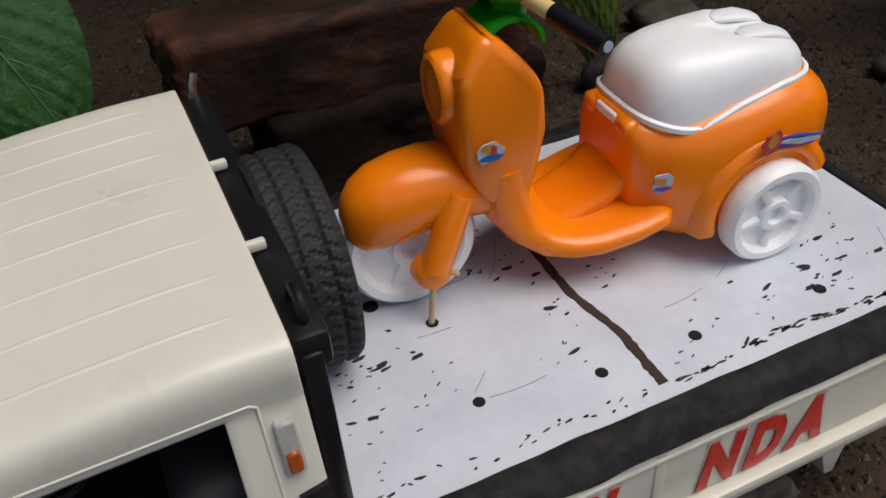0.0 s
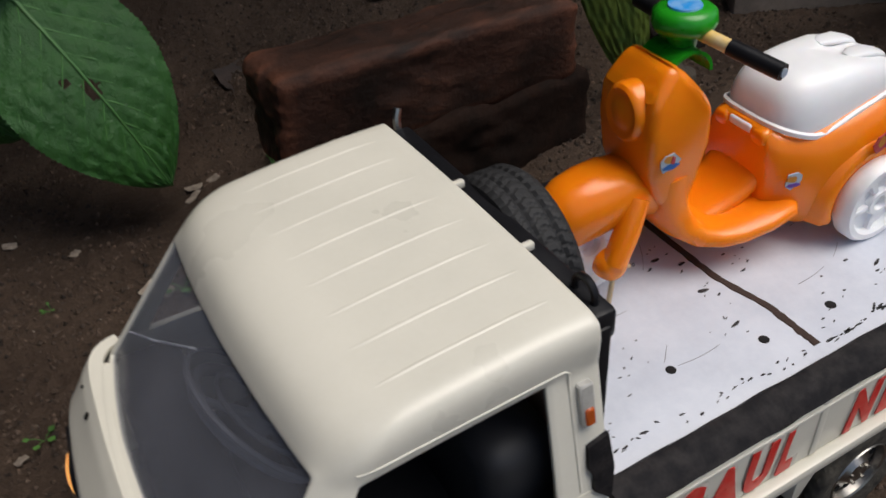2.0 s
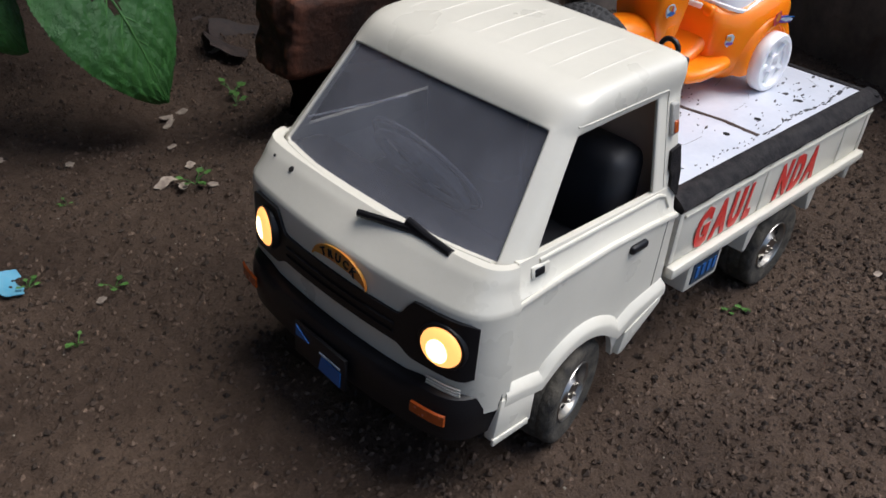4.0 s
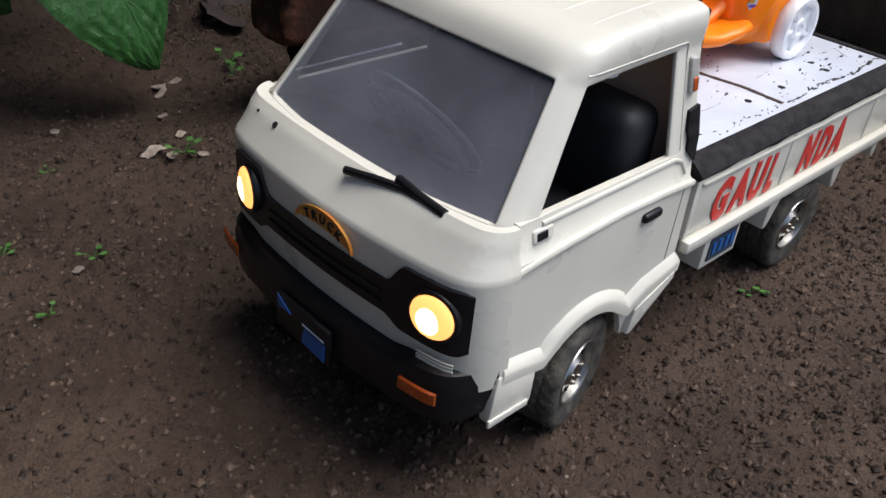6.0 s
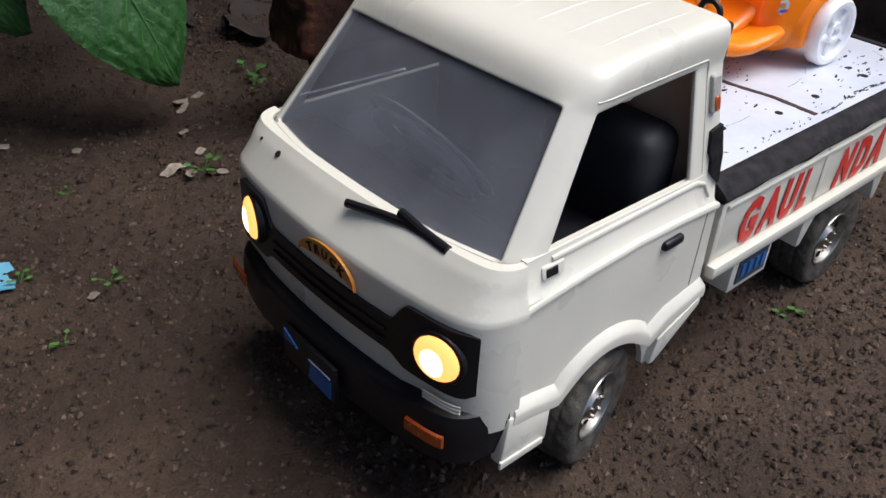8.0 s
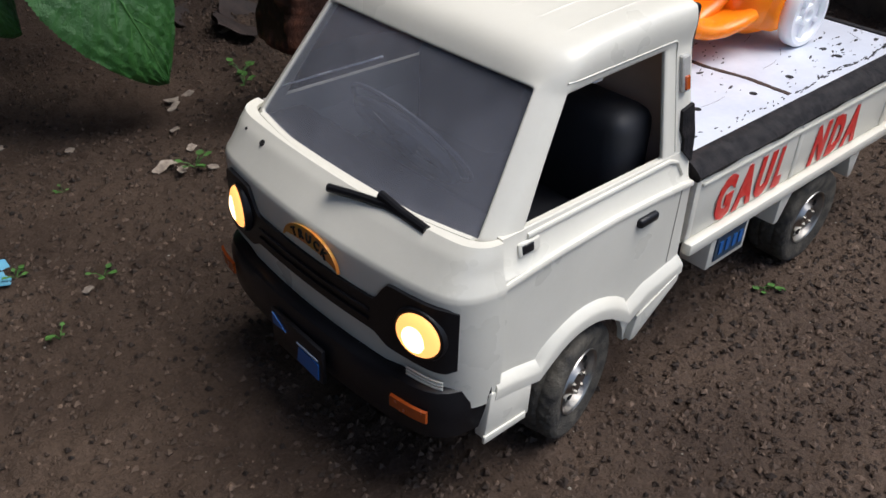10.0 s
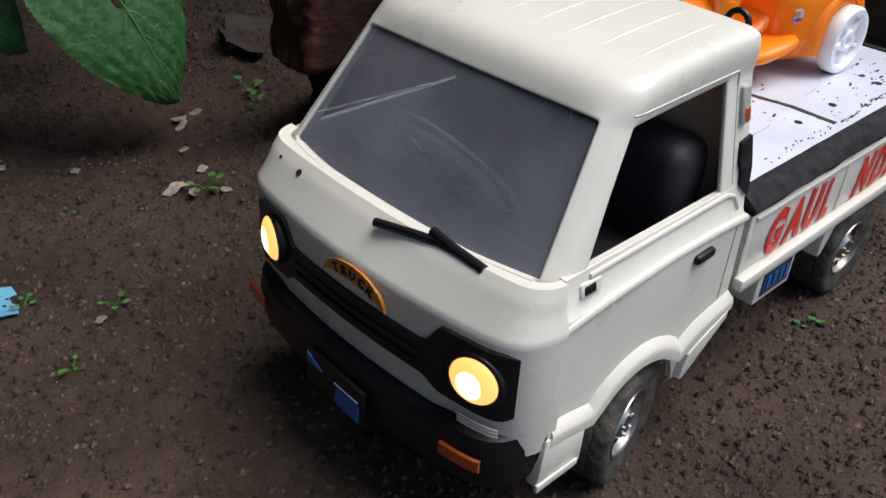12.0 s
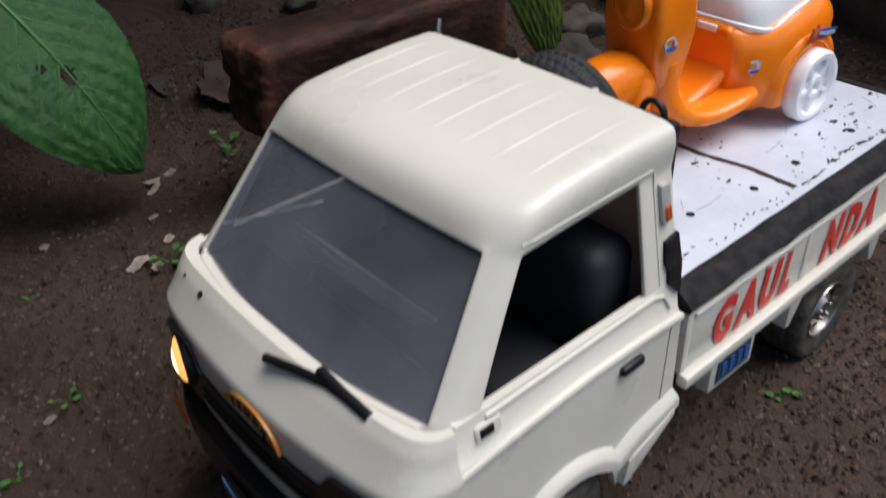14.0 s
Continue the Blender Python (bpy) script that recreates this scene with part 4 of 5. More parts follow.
# leg shield: a leaning box with a peaked top and a tapering foot
outline = [(0.0750, 0.172), (0.0735, 0.190), (0.0740, 0.2030), (0.0765, 0.2065), (0.0830, 0.2150), (0.0880, 0.2130), (0.0960, 0.2045), (0.1020, 0.1960), (0.1030, 0.1800), (0.1005, 0.1640), (0.0985, 0.1560), (0.0940, 0.1500), (0.0870, 0.1520), (0.0805, 0.1600)]
bm = prism(outline, -0.0165, 0.0165, 0.0042, 4)
for v in bm.verts:
    v.co.y *= interp(v.co.z, [(0.134, 0.80), (0.150, 0.84), (0.165, 0.92), (0.185, 1.03), (0.200, 1.0), (0.220, 0.72)])
spart("leg_shield", bm, ORANGE, angle=60)
bm = revolve([(0.0001, 0.0694), (0.0040, 0.0698), (0.0058, 0.0708), (0.0070, 0.0706), (0.0085, 0.0703), (0.0096, 0.0712), (0.0100, 0.0730), (0.0102, 0.080), (0.0001, 0.080)], "x", 36, at=(0, -0.002, 0.1960))
for v in bm.verts:
    v.co.z = 0.1955 + (v.co.z - 0.1955) * 1.15
spart("headlamp", bm, ORANGE, label="moulded orange lamp ring", angle=40)
for s in (-1, 1):
    fork = spart("fork", tube([(0.074, s * 0.011, 0.163), (0.068, s * 0.0145, 0.152), (0.0625, s * 0.0150, 0.139)], 0.0052, 14), ORANGE, angle=60)
    cap = rings([ring(V(0.0622, s * (0.0105 + 0.008 * math.sin(t)), 0.1372), V(1, 0, 0), V(0, 0, 1), 0.0068 * math.cos(t) ** 0.45 + 1e-5, 0.0068 * math.cos(t) ** 0.45 + 1e-5, 2, 24) for t in steps(0, math.pi / 2 - 0.02, 8)])
    spart("axle_cap", cap, ORANGE, fork)
# the shield sweeps down into the floor in one piece
way = [(0.0900, 0.1680, 0.0158, 0.0085), (0.0905, 0.1590, 0.0158, 0.0085), (0.0922, 0.1500, 0.0164, 0.0078), (0.0962, 0.1425, 0.0185, 0.0066), (0.1020, 0.1378, 0.0220, 0.0058), (0.1100, 0.1357, 0.0252, 0.0054), (0.1200, 0.1356, 0.0275, 0.0052), (0.1350, 0.1374, 0.0290, 0.0050), (0.1480, 0.1400, 0.0290, 0.0045), (0.1530, 0.1405, 0.0240, 0.0040)]
rows = []
for i, (x, z, w, h) in enumerate(way):
    p, q = way[max(i - 1, 0)], way[min(i + 1, len(way) - 1)]
    d = V(q[0] - p[0], 0, q[1] - p[1]).normalized()
    rows.append(ring(V(x, 0, z), V(0, 1, 0), V(-d.z, 0, d.x), w, h, 3.2, 36))
spart("floorboard", rings(rows), ORANGE, angle=70)
bm = loft([(0.1080, 0, 0.1380, 0.012, 0.0025), (0.1150, 0, 0.1395, 0.0135, 0.0038), (0.1300, 0, 0.1440, 0.0140, 0.0045), (0.1420, 0, 0.1520, 0.0150, 0.006)], 3.0, 24)
spart("floor_tunnel", bm, ORANGE, angle=60)
# rear body
bm = loft([(0.1370, 0, 0.1560, 0.0155, 0.0150), (0.1382, 0, 0.1545, 0.0180, 0.0190), (0.1425, 0, 0.1525, 0.0208, 0.0215), (0.1500, 0, 0.1500, 0.0245, 0.0235), (0.1580, 0, 0.1490, 0.0285, 0.0255), (0.1700, 0, 0.1505, 0.0310, 0.0270),
           (0.1850, 0, 0.1540, 0.0320, 0.0270), (0.2000, 0, 0.1570, 0.0305, 0.0235), (0.2090, 0, 0.1590, 0.0270, 0.0180), (0.2140, 0, 0.1600, 0.0200, 0.0120), (0.2150, 0, 0.160, 0.013, 0.007)], 3.4, 40)
body = spart("rear_body", bm, ORANGE, angle=60)
for s in (-1, 1):
    rows = [[V(0.1845 + r * math.cos(a), s * y, 0.1385 + r * math.sin(a)) for r, y in ((0.0205, 0.022), (0.0205, 0.0325), (0.0225, 0.0335), (0.0262, 0.0315), (0.029, 0.022))] for a in [radians(d) for d in range(22, 200, 8)]]
    spart("wheel_cover", rings(rows), ORANGE, body, angle=60)
# seat with a rim
def seat_pt(t, s, grow=0.0):
    c, d = math.cos(t), math.sin(t)
    ex = 0.62
    x = 0.1752 + (0.0328 + grow) * math.copysign(abs(c) ** ex, c)
    y = (0.0222 + grow) * math.copysign(abs(d) ** ex, d)
    rim = interp(x, [(0.134, 0.1725), (0.152, 0.1695), (0.160, 0.1690), (0.172, 0.1745), (0.190, 0.1785), (0.212, 0.1790)])
    side = abs(d) ** 2
    rim = lerp(0.1745 if x < 0.17 else 0.1775, rim, side)
    k = math.cos(s * math.pi / 2) ** 0.42 if s < 1 else 0.0
    top = 0.1925 - 0.012 * max(0, (x - 0.19) / 0.025) * 0.3
    z = lerp(rim, top, math.sin(s * math.pi / 2) ** 0.9)
    return V(0.1752 + (x - 0.1752) * k, y * k, z)


rows = [[seat_pt(2 * math.pi * i / 48, s) for i in range(48)] for s in [0, 0.1, 0.25, 0.4, 0.55, 0.7, 0.82, 0.92, 0.98]]
seat = spart("seat", rings(rows), WHITE, label="white moulded seat", angle=60)
rows = []
for i in range(48):
    t = 2 * math.pi * i / 48
    p = seat_pt(t, 0, 0.0008)
    rows.append([p + V(0, 0, -0.0016), p + V(math.cos(t) * 0.0014, math.sin(t) * 0.0014, -0.001), p + V(math.cos(t) * 0.0014, math.sin(t) * 0.0014, 0.0007), p + V(0, 0, 0.0012)])
rows.append(rows[0])
own = rings(rows, caps=False)
bmesh.ops.remove_doubles(own, verts=own.verts, dist=1e-6)
spart("seat_rim", own, WHITE, seat)
for y in (-0.0075, 0.0075):
    bm = loft([(0.182, y, 0.1912, 0.002, 0.0010), (0.186, y, 0.1915, 0.0045, 0.0014), (0.194, y, 0.1906, 0.0050, 0.0016), (0.200, y, 0.1882, 0.0044, 0.0018), (0.2035, y, 0.1852, 0.003, 0.001)], 2.6, 16)
    spart("seat_pad", bm, WHITE, seat)
bm = box(0.1365, 0.1425, -0.0062, 0.0062, 0.1690, 0.1728, 0.0012, 3)
spart("latch", bm, WHITE, label="white latch under the seat")
for y in (-0.0105, 0.0105):
    spart("latch_block", loft([(0.1360, y, 0.1695, 0.003, 0.0022), (0.1372, y, 0.1695, 0.0038, 0.0034), (0.1420, y, 0.1700, 0.0038, 0.0034), (0.1435, y, 0.170, 0.003, 0.002)], 2.6, 16), ORANGE)


def toy_wheel(name, R, w, at, spokes=5):
    prof = [(R * 0.72, -w * 0.30), (R * 0.80, -w * 0.5), (R * 0.93, -w * 0.5), (R, -w * 0.32), (R, w * 0.32), (R * 0.93, w * 0.5), (R * 0.80, w * 0.5), (R * 0.72, w * 0.30)]
    ob = part(name, revolve(prof, "y", 48), WHITE, scooter, "white plastic spoked wheel", angle=40)
    ob.matrix_local = pose(rear(at[0]), at[1], at[2] - BED, 0, 24, 0)
    part("web", revolve([(0.0001, -w * 0.12), (R * 0.76, -w * 0.12), (R * 0.76, w * 0.12), (0.0001, w * 0.12)], "y", 40), WHITE, ob)
    part("hub", revolve([(R * 0.19, -w * 0.42), (R * 0.30, -w * 0.42), (R * 0.33, -w * 0.30), (R * 0.33, w * 0.30), (R * 0.30, w * 0.42), (R * 0.19, w * 0.42), (R * 0.16, w * 0.30), (R * 0.16, -w * 0.30)], "y", 32), WHITE, ob)
    for k in range(spokes):
        a = 360 * k / spokes
        sp = part("spoke", box(R * 0.30, R * 0.76, -w * 0.34, w * 0.34, -R * 0.075, R * 0.075, R * 0.03), WHITE, ob)
        sp.matrix_local = pose(0, 0, 0, 0, a, 0)
    return ob


toy_wheel("wheel", 0.0232, 0.011, (0.0590, 0.0, BED + 0.0232), 4)
for s in (-1, 1):
    toy_wheel("wheel", 0.0190, 0.009, (0.1850, s * 0.0348, BED + 0.0190))
# dial, its stalk and the handle tubes
spart("stalk_clip", rings([[V(0.0945 + 0.0105 * math.cos(a), y, 0.2065 + 0.0095 * math.sin(a)) for r, y in ((0, 0.009), (0, -0.009))] + [V(0.0945 + 0.0092 * math.cos(a), y, 0.2065 + 0.0082 * math.sin(a)) for y in (-0.009, 0.009)] for a in [radians(d) for d in range(0, 141, 10)]]), GREEN, label="bent green plastic strap", angle=60)
dial = spart("dial", revolve([(0.0001, 0.2130), (0.0050, 0.2130), (0.0058, 0.2185), (0.0105, 0.2210), (0.0118, 0.2240), (0.0112, 0.2275), (0.0090, 0.2292), (0.0001, 0.2292)], "z", 36, at=(0.0975, 0.0005, 0)), GREEN, label="green plastic knob with a blue top")
spart("dial_top", revolve([(0.0001, 0.2290), (0.0062, 0.2290), (0.0060, 0.2299), (0.0001, 0.2301)], "z", 32, at=(0.0972, 0.0005, 0)), BLUE, dial, "blue round sticker")
for s in (-1, 1):
    a, m, b = V(0.0985, s * 0.006, 0.2215), V(0.1020, s * 0.0185, 0.2195), V(0.1075, s * 0.0380, 0.2165)
    grip = spart("handle_sleeve", tube([a, m], 0.0026, 14), YELLOW, label="yellow bamboo piece")
    spart("handle_grip", tube([m, b], 0.0031, 16), BLACK, grip, "black tube grip")
    spart("grip_end", tube([b - V(0, s * 0.0005, 0), b + V(0.00015, s * 0.0006, 0)], 0.0016, 12), PLATEMARK, grip)
spart("prop_stick", tube([(0.0615, -0.0165, 0.137), (0.0590, -0.0172, 0.1178)], 0.0011, 10), STICK, label="thin wooden stick pinned into the board")
spart("prop_stick", tube([(0.0665, -0.012, 0.1345), (0.0715, -0.0135, 0.1325)], 0.0010, 8), STICK)
# stickers: coloured shapes
def sticker(x, y, z, w, h, tilt, parts, yaw=0.0):
    """A torn-edged sticker of a few coloured patches."""
    r = random.Random(int(x * 1e4))
    for k, (dx, dz, sw, sh, m) in enumerate(parts):
        n = 11
        sw, sh = sw * (1.3 if y > -0.03 else 1.0), sh * (1.3 if y > -0.03 else 1.0)
        poly = [(sw / 2 * math.cos(2 * math.pi * i / n) * r.uniform(0.72, 1.2), sh / 2 * math.sin(2 * math.pi * i / n) * r.uniform(0.72, 1.2)) for i in range(n)]
        st = part("sticker", prism(poly, -0.0003, 0.0003), m, scooter)
        st.matrix_local = pose(rear(x), y, z - BED, 0, tilt, yaw) @ pose(dx, -0.0001 * k, dz)


STICK_RED = mat("sticker red", (0.5, 0.05, 0.06), 0.4, scale=500, amount=0.5)
STICK_VIO = mat("sticker violet", (0.16, 0.06, 0.35), 0.4, scale=500, amount=0.5)
sticker(0.0822, -0.0176, 0.1795, 1, 1, 0, [(0, 0, 0.0066, 0.0064, PLATEMARK), (-0.0006, 0.0014, 0.0040, 0.0026, BADGE), (0.0004, -0.0019, 0.0056, 0.0022, PLATE), (0.0012, 0.0006, 0.0014, 0.0030, STICK_RED)])
sticker(0.1455, -0.0252, 0.1545, 1, 1, 0, [(0, 0, 0.0058, 0.0058, PLATEMARK), (-0.0006, 0.0010, 0.0036, 0.0026, BADGE), (0.0003, -0.0019, 0.0050, 0.0016, STICK_VIO)], -14)
sticker(0.1905, -0.0338, 0.1630, 1, 1, 10, [(0, 0, 0.0270, 0.0048, STICK_VIO), (-0.0105, 0.0006, 0.0080, 0.0085, STICK_RED), (-0.0105, 0.0006, 0.0050, 0.0055, BADGE), (0.003, 0.0002, 0.0180, 0.0026, PLATEMARK), (0.004, 0.0020, 0.0170, 0.0008, PLATE)], 2)


# ---------------------------------------------------------------- plants
def leaf(name, base, tip, side, width, label, material=LEAF, holes=(), bend=0.012, stem=None, serrate=0.035, group="leaves over the yard"):
    """A quilted leaf with serrated edge, midrib and side veins."""
    base, tip = Vector(base), Vector(tip)
    ln = tip - base
    w = (Vector(side) - ln * (Vector(side).dot(ln) / ln.length_squared)).normalized()
    up = w.cross(ln).normalized()
    if up.y > 0:
        up = -up

    def half(s):
        return width * (math.sin(math.pi * min(s, 1) ** 0.80) ** 0.72 if 0 < s < 1 else 0) * (1 - 0.10 * s) + 0.0006

    def at(s, v):
        h = half(s) * (1 + (serrate * (abs((s * 46) % 1 - 0.5) * 2 - 0.5) if abs(v) > 0.97 else 0))
        vein = (s - 0.34 * abs(v)) * 9
        f = vein % 1
        quilt = math.sin(math.pi * f) ** 0.7 * 0.0021 * min(1, abs(v) * 3) * (width / 0.055)
        cross = math.sin(abs(v) * 34 + math.floor(vein) * 1.7) * 0.0005 * min(1, abs(v) * 3)
        lift = -bend * (v * v) * 0.6 + bend * math.sin(math.pi * s) * 1.2 + quilt + cross + 0.0012 * noise.noise(V(s * 14, v * 9, 2))
        sweep = ln * (0.03 * abs(v) * math.sin(math.pi * s))
        return base + ln * s + w * (v * h) + up * lift + sweep
    ns, nv = 110, 36
    bm = bmesh.new()
    g = [[bm.verts.new(at(i / ns, 2 * j / nv - 1)) for j in range(nv + 1)] for i in range(ns + 1)]
    for i in range(ns):
        for j in range(nv):
            s, v = (i + 0.5) / ns, 2 * (j + 0.5) / nv - 1
            if any(((s - a) / c) ** 2 + ((v - b) / d) ** 2 < 1 + 0.35 * noise.noise(V(s * 60, v * 14, 1)) for a, b, c, d in holes):
                continue
            bm.faces.new((g[i][j], g[i + 1][j], g[i + 1][j + 1], g[i][j + 1]))
    bmesh.ops.delete(bm, geom=[v for v in bm.verts if not v.link_faces], context="VERTS")
    bm.normal_update()
    bmesh.ops.solidify(bm, geom=bm.faces[:], thickness=0.0005)
    root = thing(name, base, label, "leaf", group)
    inv = Matrix.Translation(-base)
    bm.transform(inv)
    part("blade", bm, material, root, angle=80)
    bm = tube([at(s, 0) + up * 0.0004 for s in steps(0, 0.97, 24)], 0.0016 * width / 0.055, 8, taper=0.25)
    bm.transform(inv)
    part("midrib", bm, VEIN if material is LEAF else LEAFOLD, root)
    for k in range(1, 8 if material is LEAF else 1):
        for sg in (-1, 1):
            pts = [at(min((k + 0.34 * abs(v) * 9) / 9, 0.985), v * sg) + up * 0.0001 for v in steps(0.02, 0.92, 8)]
            bm = tube(pts, 0.0007 * width / 0.055, 6, taper=0.4)
            bm.transform(inv)
            part("vein", bm, VEIN if material is LEAF else LEAFOLD, root)
    if stem:
        bm = tube([base + Vector(p) for p in stem], 0.0022, 8)
        bm.transform(inv)
        part("stem", bm, VEIN, root)
    return root


leaf("leaf", (-0.1060, 0.386, 0.176), (-0.0470, 0.334, 0.0265), (0.9, 0.0, -0.35), 0.0560, "large green serrated leaf with two worn holes",
     holes=((0.50, -0.02, 0.045, 0.10), (0.42, -0.22, 0.020, 0.06)), stem=[(0, 0, 0), (-0.03, 0.03, 0.03), (-0.07, 0.12, 0.02), (-0.08, 0.2, -0.16)])
leaf("leaf", (-0.118, 0.430, 0.188), (-0.020, 0.455, 0.150), (0.2, -0.4, -0.9), 0.022, "dark green leaf behind the large leaf", stem=[(0, 0, 0), (-0.04, 0.08, 0.0), (-0.07, 0.16, -0.16)])
leaf("leaf", (-0.19, 0.41, 0.150), (-0.128, 0.385, 0.068), (0.9, 0.0, -0.35), 0.030, "small dark green leaf in the shade", stem=[(0, 0, 0), (0.0, 0.10, 0.0), (0.01, 0.17, -0.14)])
leaf("leaf", (-0.155, 0.375, 0.205), (-0.085, 0.375, 0.178), (0.2, -0.5, -0.8), 0.022, "pale green leaf above the large leaf", stem=[(0, 0, 0), (-0.03, 0.12, 0.0), (-0.035, 0.2, -0.18)])
leaf("leaf", (0.268, 0.285, 0.190), (0.322, 0.268, 0.012), (0.9, -0.35, 0.25), 0.0260, "long yellowing leaf hanging by the brick", LEAFOLD, serrate=0.01,
     stem=[(0, 0, 0), (-0.004, 0.02, 0.03), (0.0, 0.06, 0.02), (0.0, 0.10, -0.17)], bend=0.006)


def sprout(x, y, size, seed, label="tiny green weed sprouting from the soil", m=None):
    """A weed seedling: a few small cupped leaves on stalks."""
    r = random.Random(seed)
    z = soil_z(x, y) - 0.0005
    root = thing("weed", (x, y, z), label, "weed", "weeds in the yard")
    for k in range(r.randint(5, 8)):
        a = r.uniform(0, 6.28)
        ln, hgt = size * r.uniform(0.4, 1.0), size * r.uniform(0.3, 0.8)
        p = V(math.cos(a) * ln, math.sin(a) * ln, hgt)
        d = V(math.cos(a), math.sin(a), 0.2).normalized()
        u = d.cross(V(0, 0, 1)).normalized()
        up = u.cross(d)
        part("stalk", tube([(0, 0, 0), p * 0.6 + V(0, 0, hgt * 0.2), p], size * 0.035, 5), m or SPROUT, root)
        lw = size * r.uniform(0.20, 0.32)
        rows = [[p + d * (lw * 2.2 * s) + u * (lw * math.sin(math.pi * min(s + 0.04, 0.98)) * v) + up * (lw * 0.3 * abs(v) + (0.0004 if b else 0)) for v, b in ((-1, 0), (0, 0), (1, 0), (0, 1))] for s in steps(0, 1, 6)]
        part("leaflet", rings(rows), m or SPROUT, root)
    return root


for i, (x, y, s) in enumerate([(-0.068, 0.262, 0.010), (0.099, -0.093, 0.008), (-0.172, 0.180, 0.007), (-0.213, 0.142, 0.007), (0.046, 0.392, 0.011), (0.037, 0.372, 0.010), (-0.150, 0.300, 0.005), (-0.211, 0.2180, 0.006),
                             (0.315, 0.280, 0.014), (0.104, 0.255, 0.012), (0.060, 0.240, 0.008)]):
    sprout(x, y, s, i)


def chip(name, x, y, l, w, t, turn, label, category, material, seed, tilt=0.0, group=""):
    """A thin curled scrap lying on the soil."""
    r = random.Random(seed)
    def f(u, v):
        return V(l * (u - 0.5) + w * 0.2 * noise.noise(V(v * 2, seed, 0)), w * (v - 0.5) * (0.55 + 0.45 * math.sin(math.pi * (0.15 + 0.7 * u))) + w * 0.25 * noise.noise(V(u * 2.5, seed, 4)),
                 l * 0.10 * math.sin(u * 3 + seed) + w * 0.2 * (v - 0.5) ** 2)
    ob = part(name, sheet(f, steps(0, 1, 10), steps(0, 1, 6), t), material, angle=60)
    ob.matrix_world = pose(x, y, soil_z(x, y) + (0.004 if name == "paper_scrap" else 0.0025), tilt, 0, turn)
    return tagged(ob, label, category, group)


chip("paper_scrap", -0.2185, 0.2265, 0.030, 0.017, 0.0006, 75, "small torn light blue scrap on the soil", "litter", SCRAP, 3, 14)
for i, (x, y, l, w, a) in enumerate([(-0.085, 0.275, 0.020, 0.008, 20), (-0.078, 0.262, 0.014, 0.007, 70), (-0.060, 0.250, 0.008, 0.006, 0), (-0.018, 0.385, 0.030, 0.007, 15), (-0.030, 0.372, 0.016, 0.005, 40), (0.076, 0.47, 0.020, 0.006, 10),
                                     (-0.056, 0.29, 0.009, 0.006, 30), (-0.185, 0.170, 0.008, 0.004, 30), (-0.164, 0.395, 0.010, 0.007, 0), (-0.124, 0.355, 0.009, 0.006, 50), (0.20, 0.02 - 0.16, 0.006, 0.004, 0), (-0.05, 0.33, 0.007, 0.004, 0)]):
    chip("litter_scrap", x, y, l, w, 0.0005, a, "pale dry scrap of leaf on the soil", "litter", LITTER, i, 8, "scraps on the soil")
for i, (x, y, l, w, a) in enumerate([(0.085, 0.470, 0.070, 0.045, 60), (0.115, 0.490, 0.060, 0.035, -30), (0.070, 0.515, 0.060, 0.035, 10), (0.28, 0.345, 0.045, 0.02, 80), (0.43, 0.20, 0.04, 0.02, 30)]):
    chip("dry_leaf", x, y, l, w, 0.0006, a, "curled brown dry leaf on the earth bank", "dry leaf", DRY, i + 20, 22, "dry leaves on the bank")
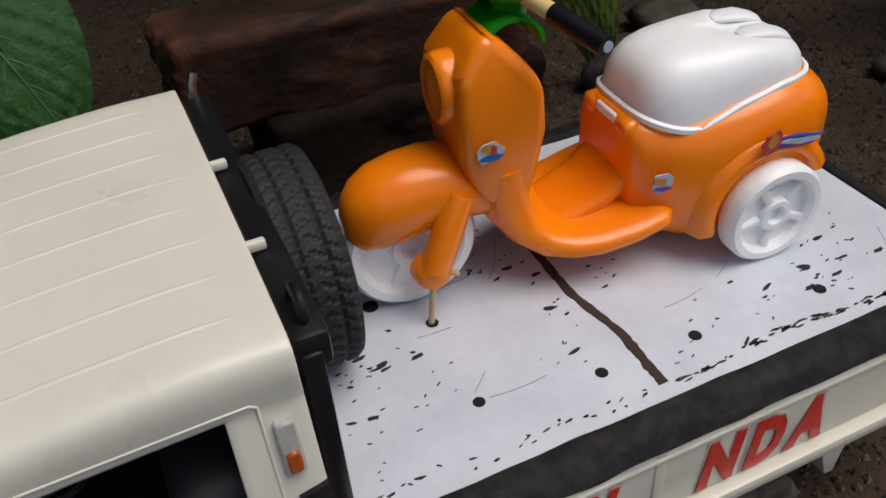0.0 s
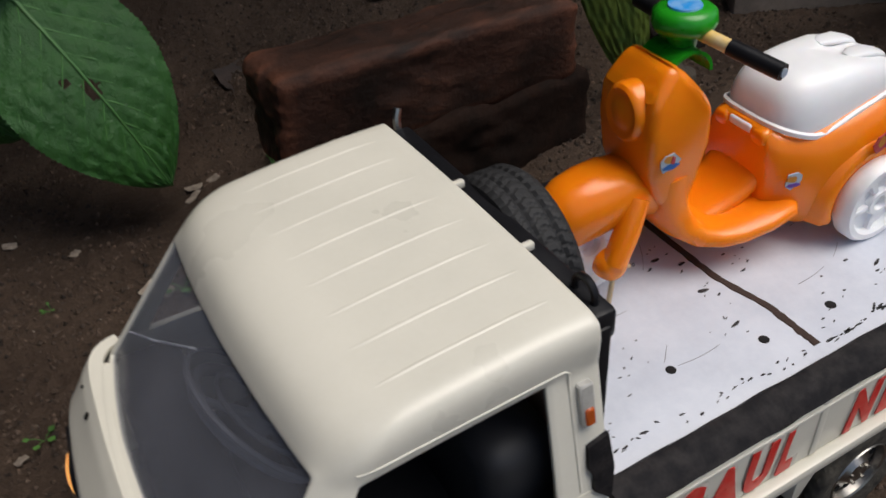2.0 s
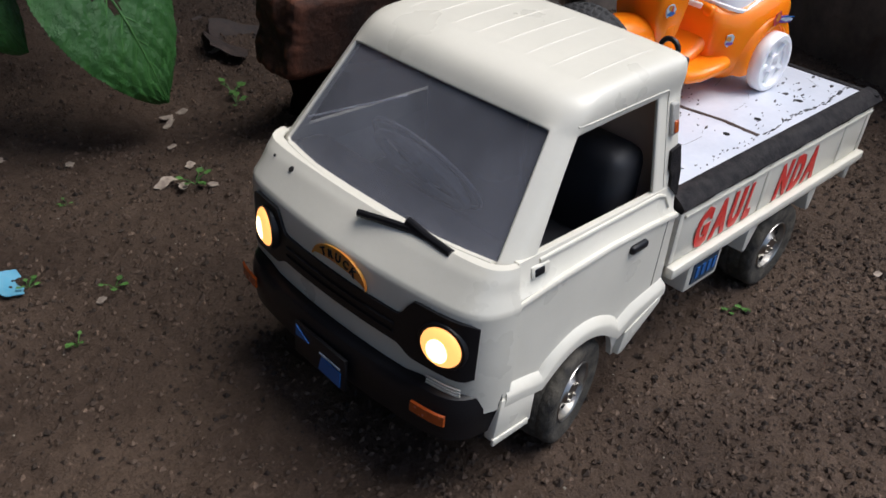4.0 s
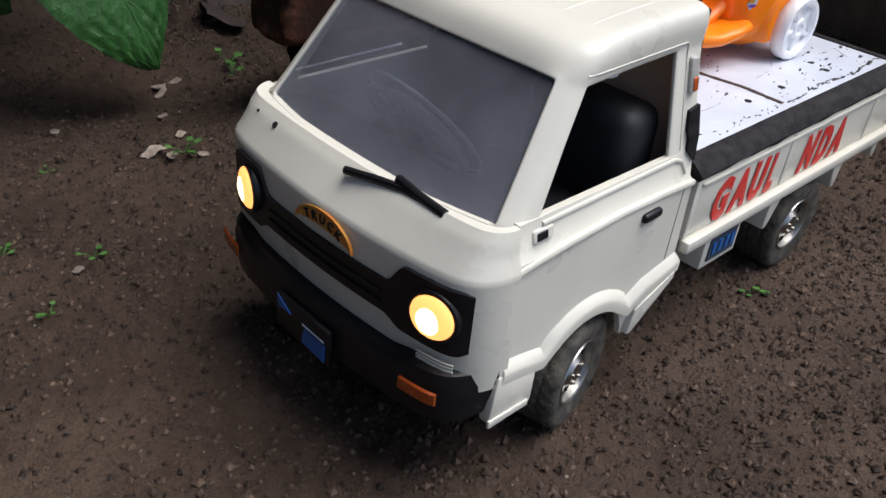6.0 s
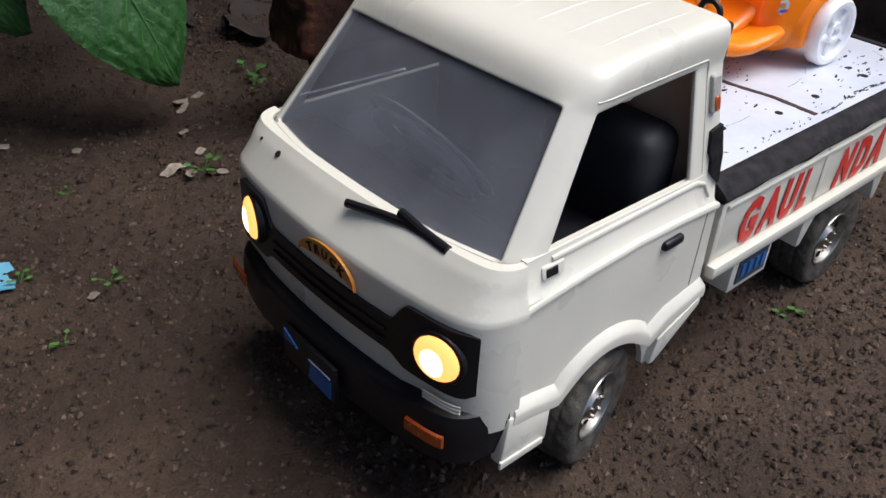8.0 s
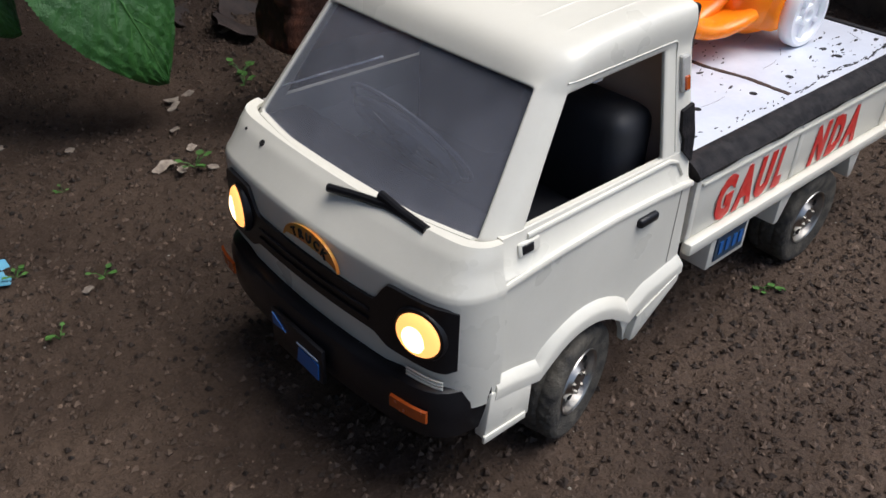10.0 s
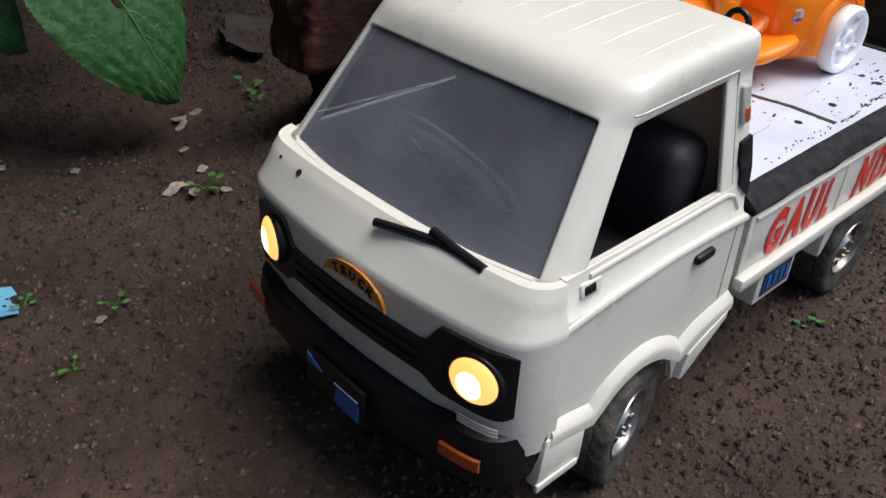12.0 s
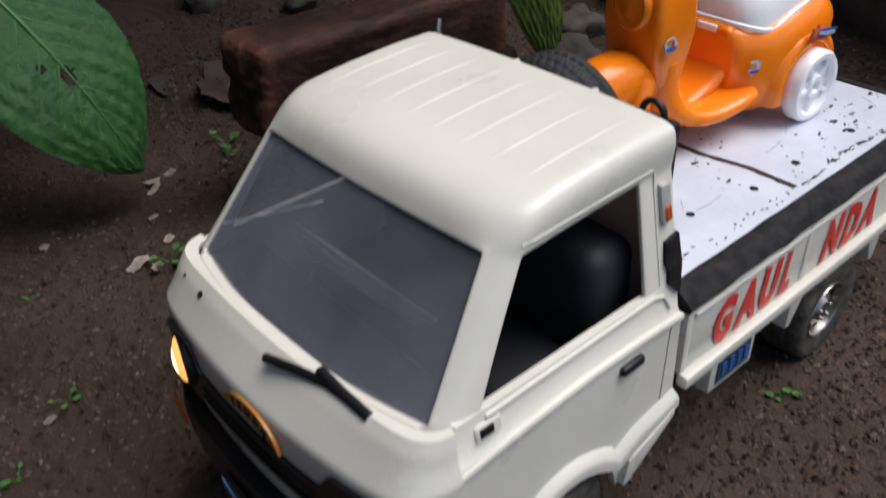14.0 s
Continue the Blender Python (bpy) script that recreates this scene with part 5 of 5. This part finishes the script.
for i, (x, y, sx, sy, sz) in enumerate([(0.335, 0.262, 0.030, 0.022, 0.024), (-0.058, 0.640, 0.018, 0.014, 0.020), (0.155, 0.62, 0.022, 0.016, 0.02), (0.42, 0.33, 0.03, 0.025, 0.02), (0.24, 0.56, 0.02, 0.014, 0.014), (0.50, 0.16, 0.02, 0.016, 0.012)] ):
    ob = part("stone", blob((sx, sy, sz), i + 3, 0.35, 3), STONE, angle=70)
    ob.matrix_world = pose(x, y, soil_z(x, y) + sz * 0.45)
    tagged(ob, "rough grey brown stone half sunk in earth", "stone", "stones by the bank")


# ---------------------------------------------------------------- soil crumbs and grit
def scatter(name, count, box_xy, sizes, material, seed, label, skew=2.9):
    r = random.Random(seed)
    bv = [V(1, 0, 0), V(0, 1, 0), V(-1, 0, 0), V(0, -1, 0), V(0, 0, 1), V(0, 0, -1)]
    bf = [(0, 1, 4), (1, 2, 4), (2, 3, 4), (3, 0, 4), (1, 0, 5), (2, 1, 5), (3, 2, 5), (0, 3, 5)]
    verts, faces = [], []
    for i in range(count):
        x, y = r.uniform(*box_xy[0]), r.uniform(*box_xy[1])
        dens = 0.65 + 0.7 * noise.noise(V(x * 9, y * 9, 12)) + (0.3 if y < -0.1 and x > -0.05 else 0)
        if r.random() > dens:
            continue
        s = sizes[0] + (sizes[1] - sizes[0]) * r.random() ** skew
        z = soil_z(x, y) + s * 0.15
        a = r.uniform(0, 6.28)
        c, d = math.cos(a), math.sin(a)
        kx, ky, kz = s * r.uniform(0.7, 1.2), s * r.uniform(0.65, 1.1), s * r.uniform(0.6, 1.0)
        o = len(verts)
        for v in bv:
            j = 1 + r.uniform(-0.25, 0.25)
            px, py = v.x * kx * j, v.y * ky * j
            verts.append((x + px * c - py * d, y + px * d + py * c, z + v.z * kz * j))
        faces += [[o + k for k in f] for f in bf]
    me = bpy.data.meshes.new(name)
    me.from_pydata(verts, [], faces)
    me.materials.append(material)
    return tagged(new(name, me), label, "soil", kind="stuff")


scatter("soil_crumbs", 130000, ((-0.50, 0.56), (-0.26, 0.62)), (0.0004, 0.0027), CRUMB, 1, "loose dark soil crumbs over the yard")
scatter("soil_clods", 3200, ((0.06, 0.54), (-0.23, 0.06)), (0.0009, 0.0031), CLOD, 2, "larger soil clods, coloured lighter for the brighter side", 2.6)
scatter("pale_grit", 1500, ((-0.50, 0.56), (-0.26, 0.60)), (0.0003, 0.0011), GRIT, 3, "tiny pale grit on the soil")
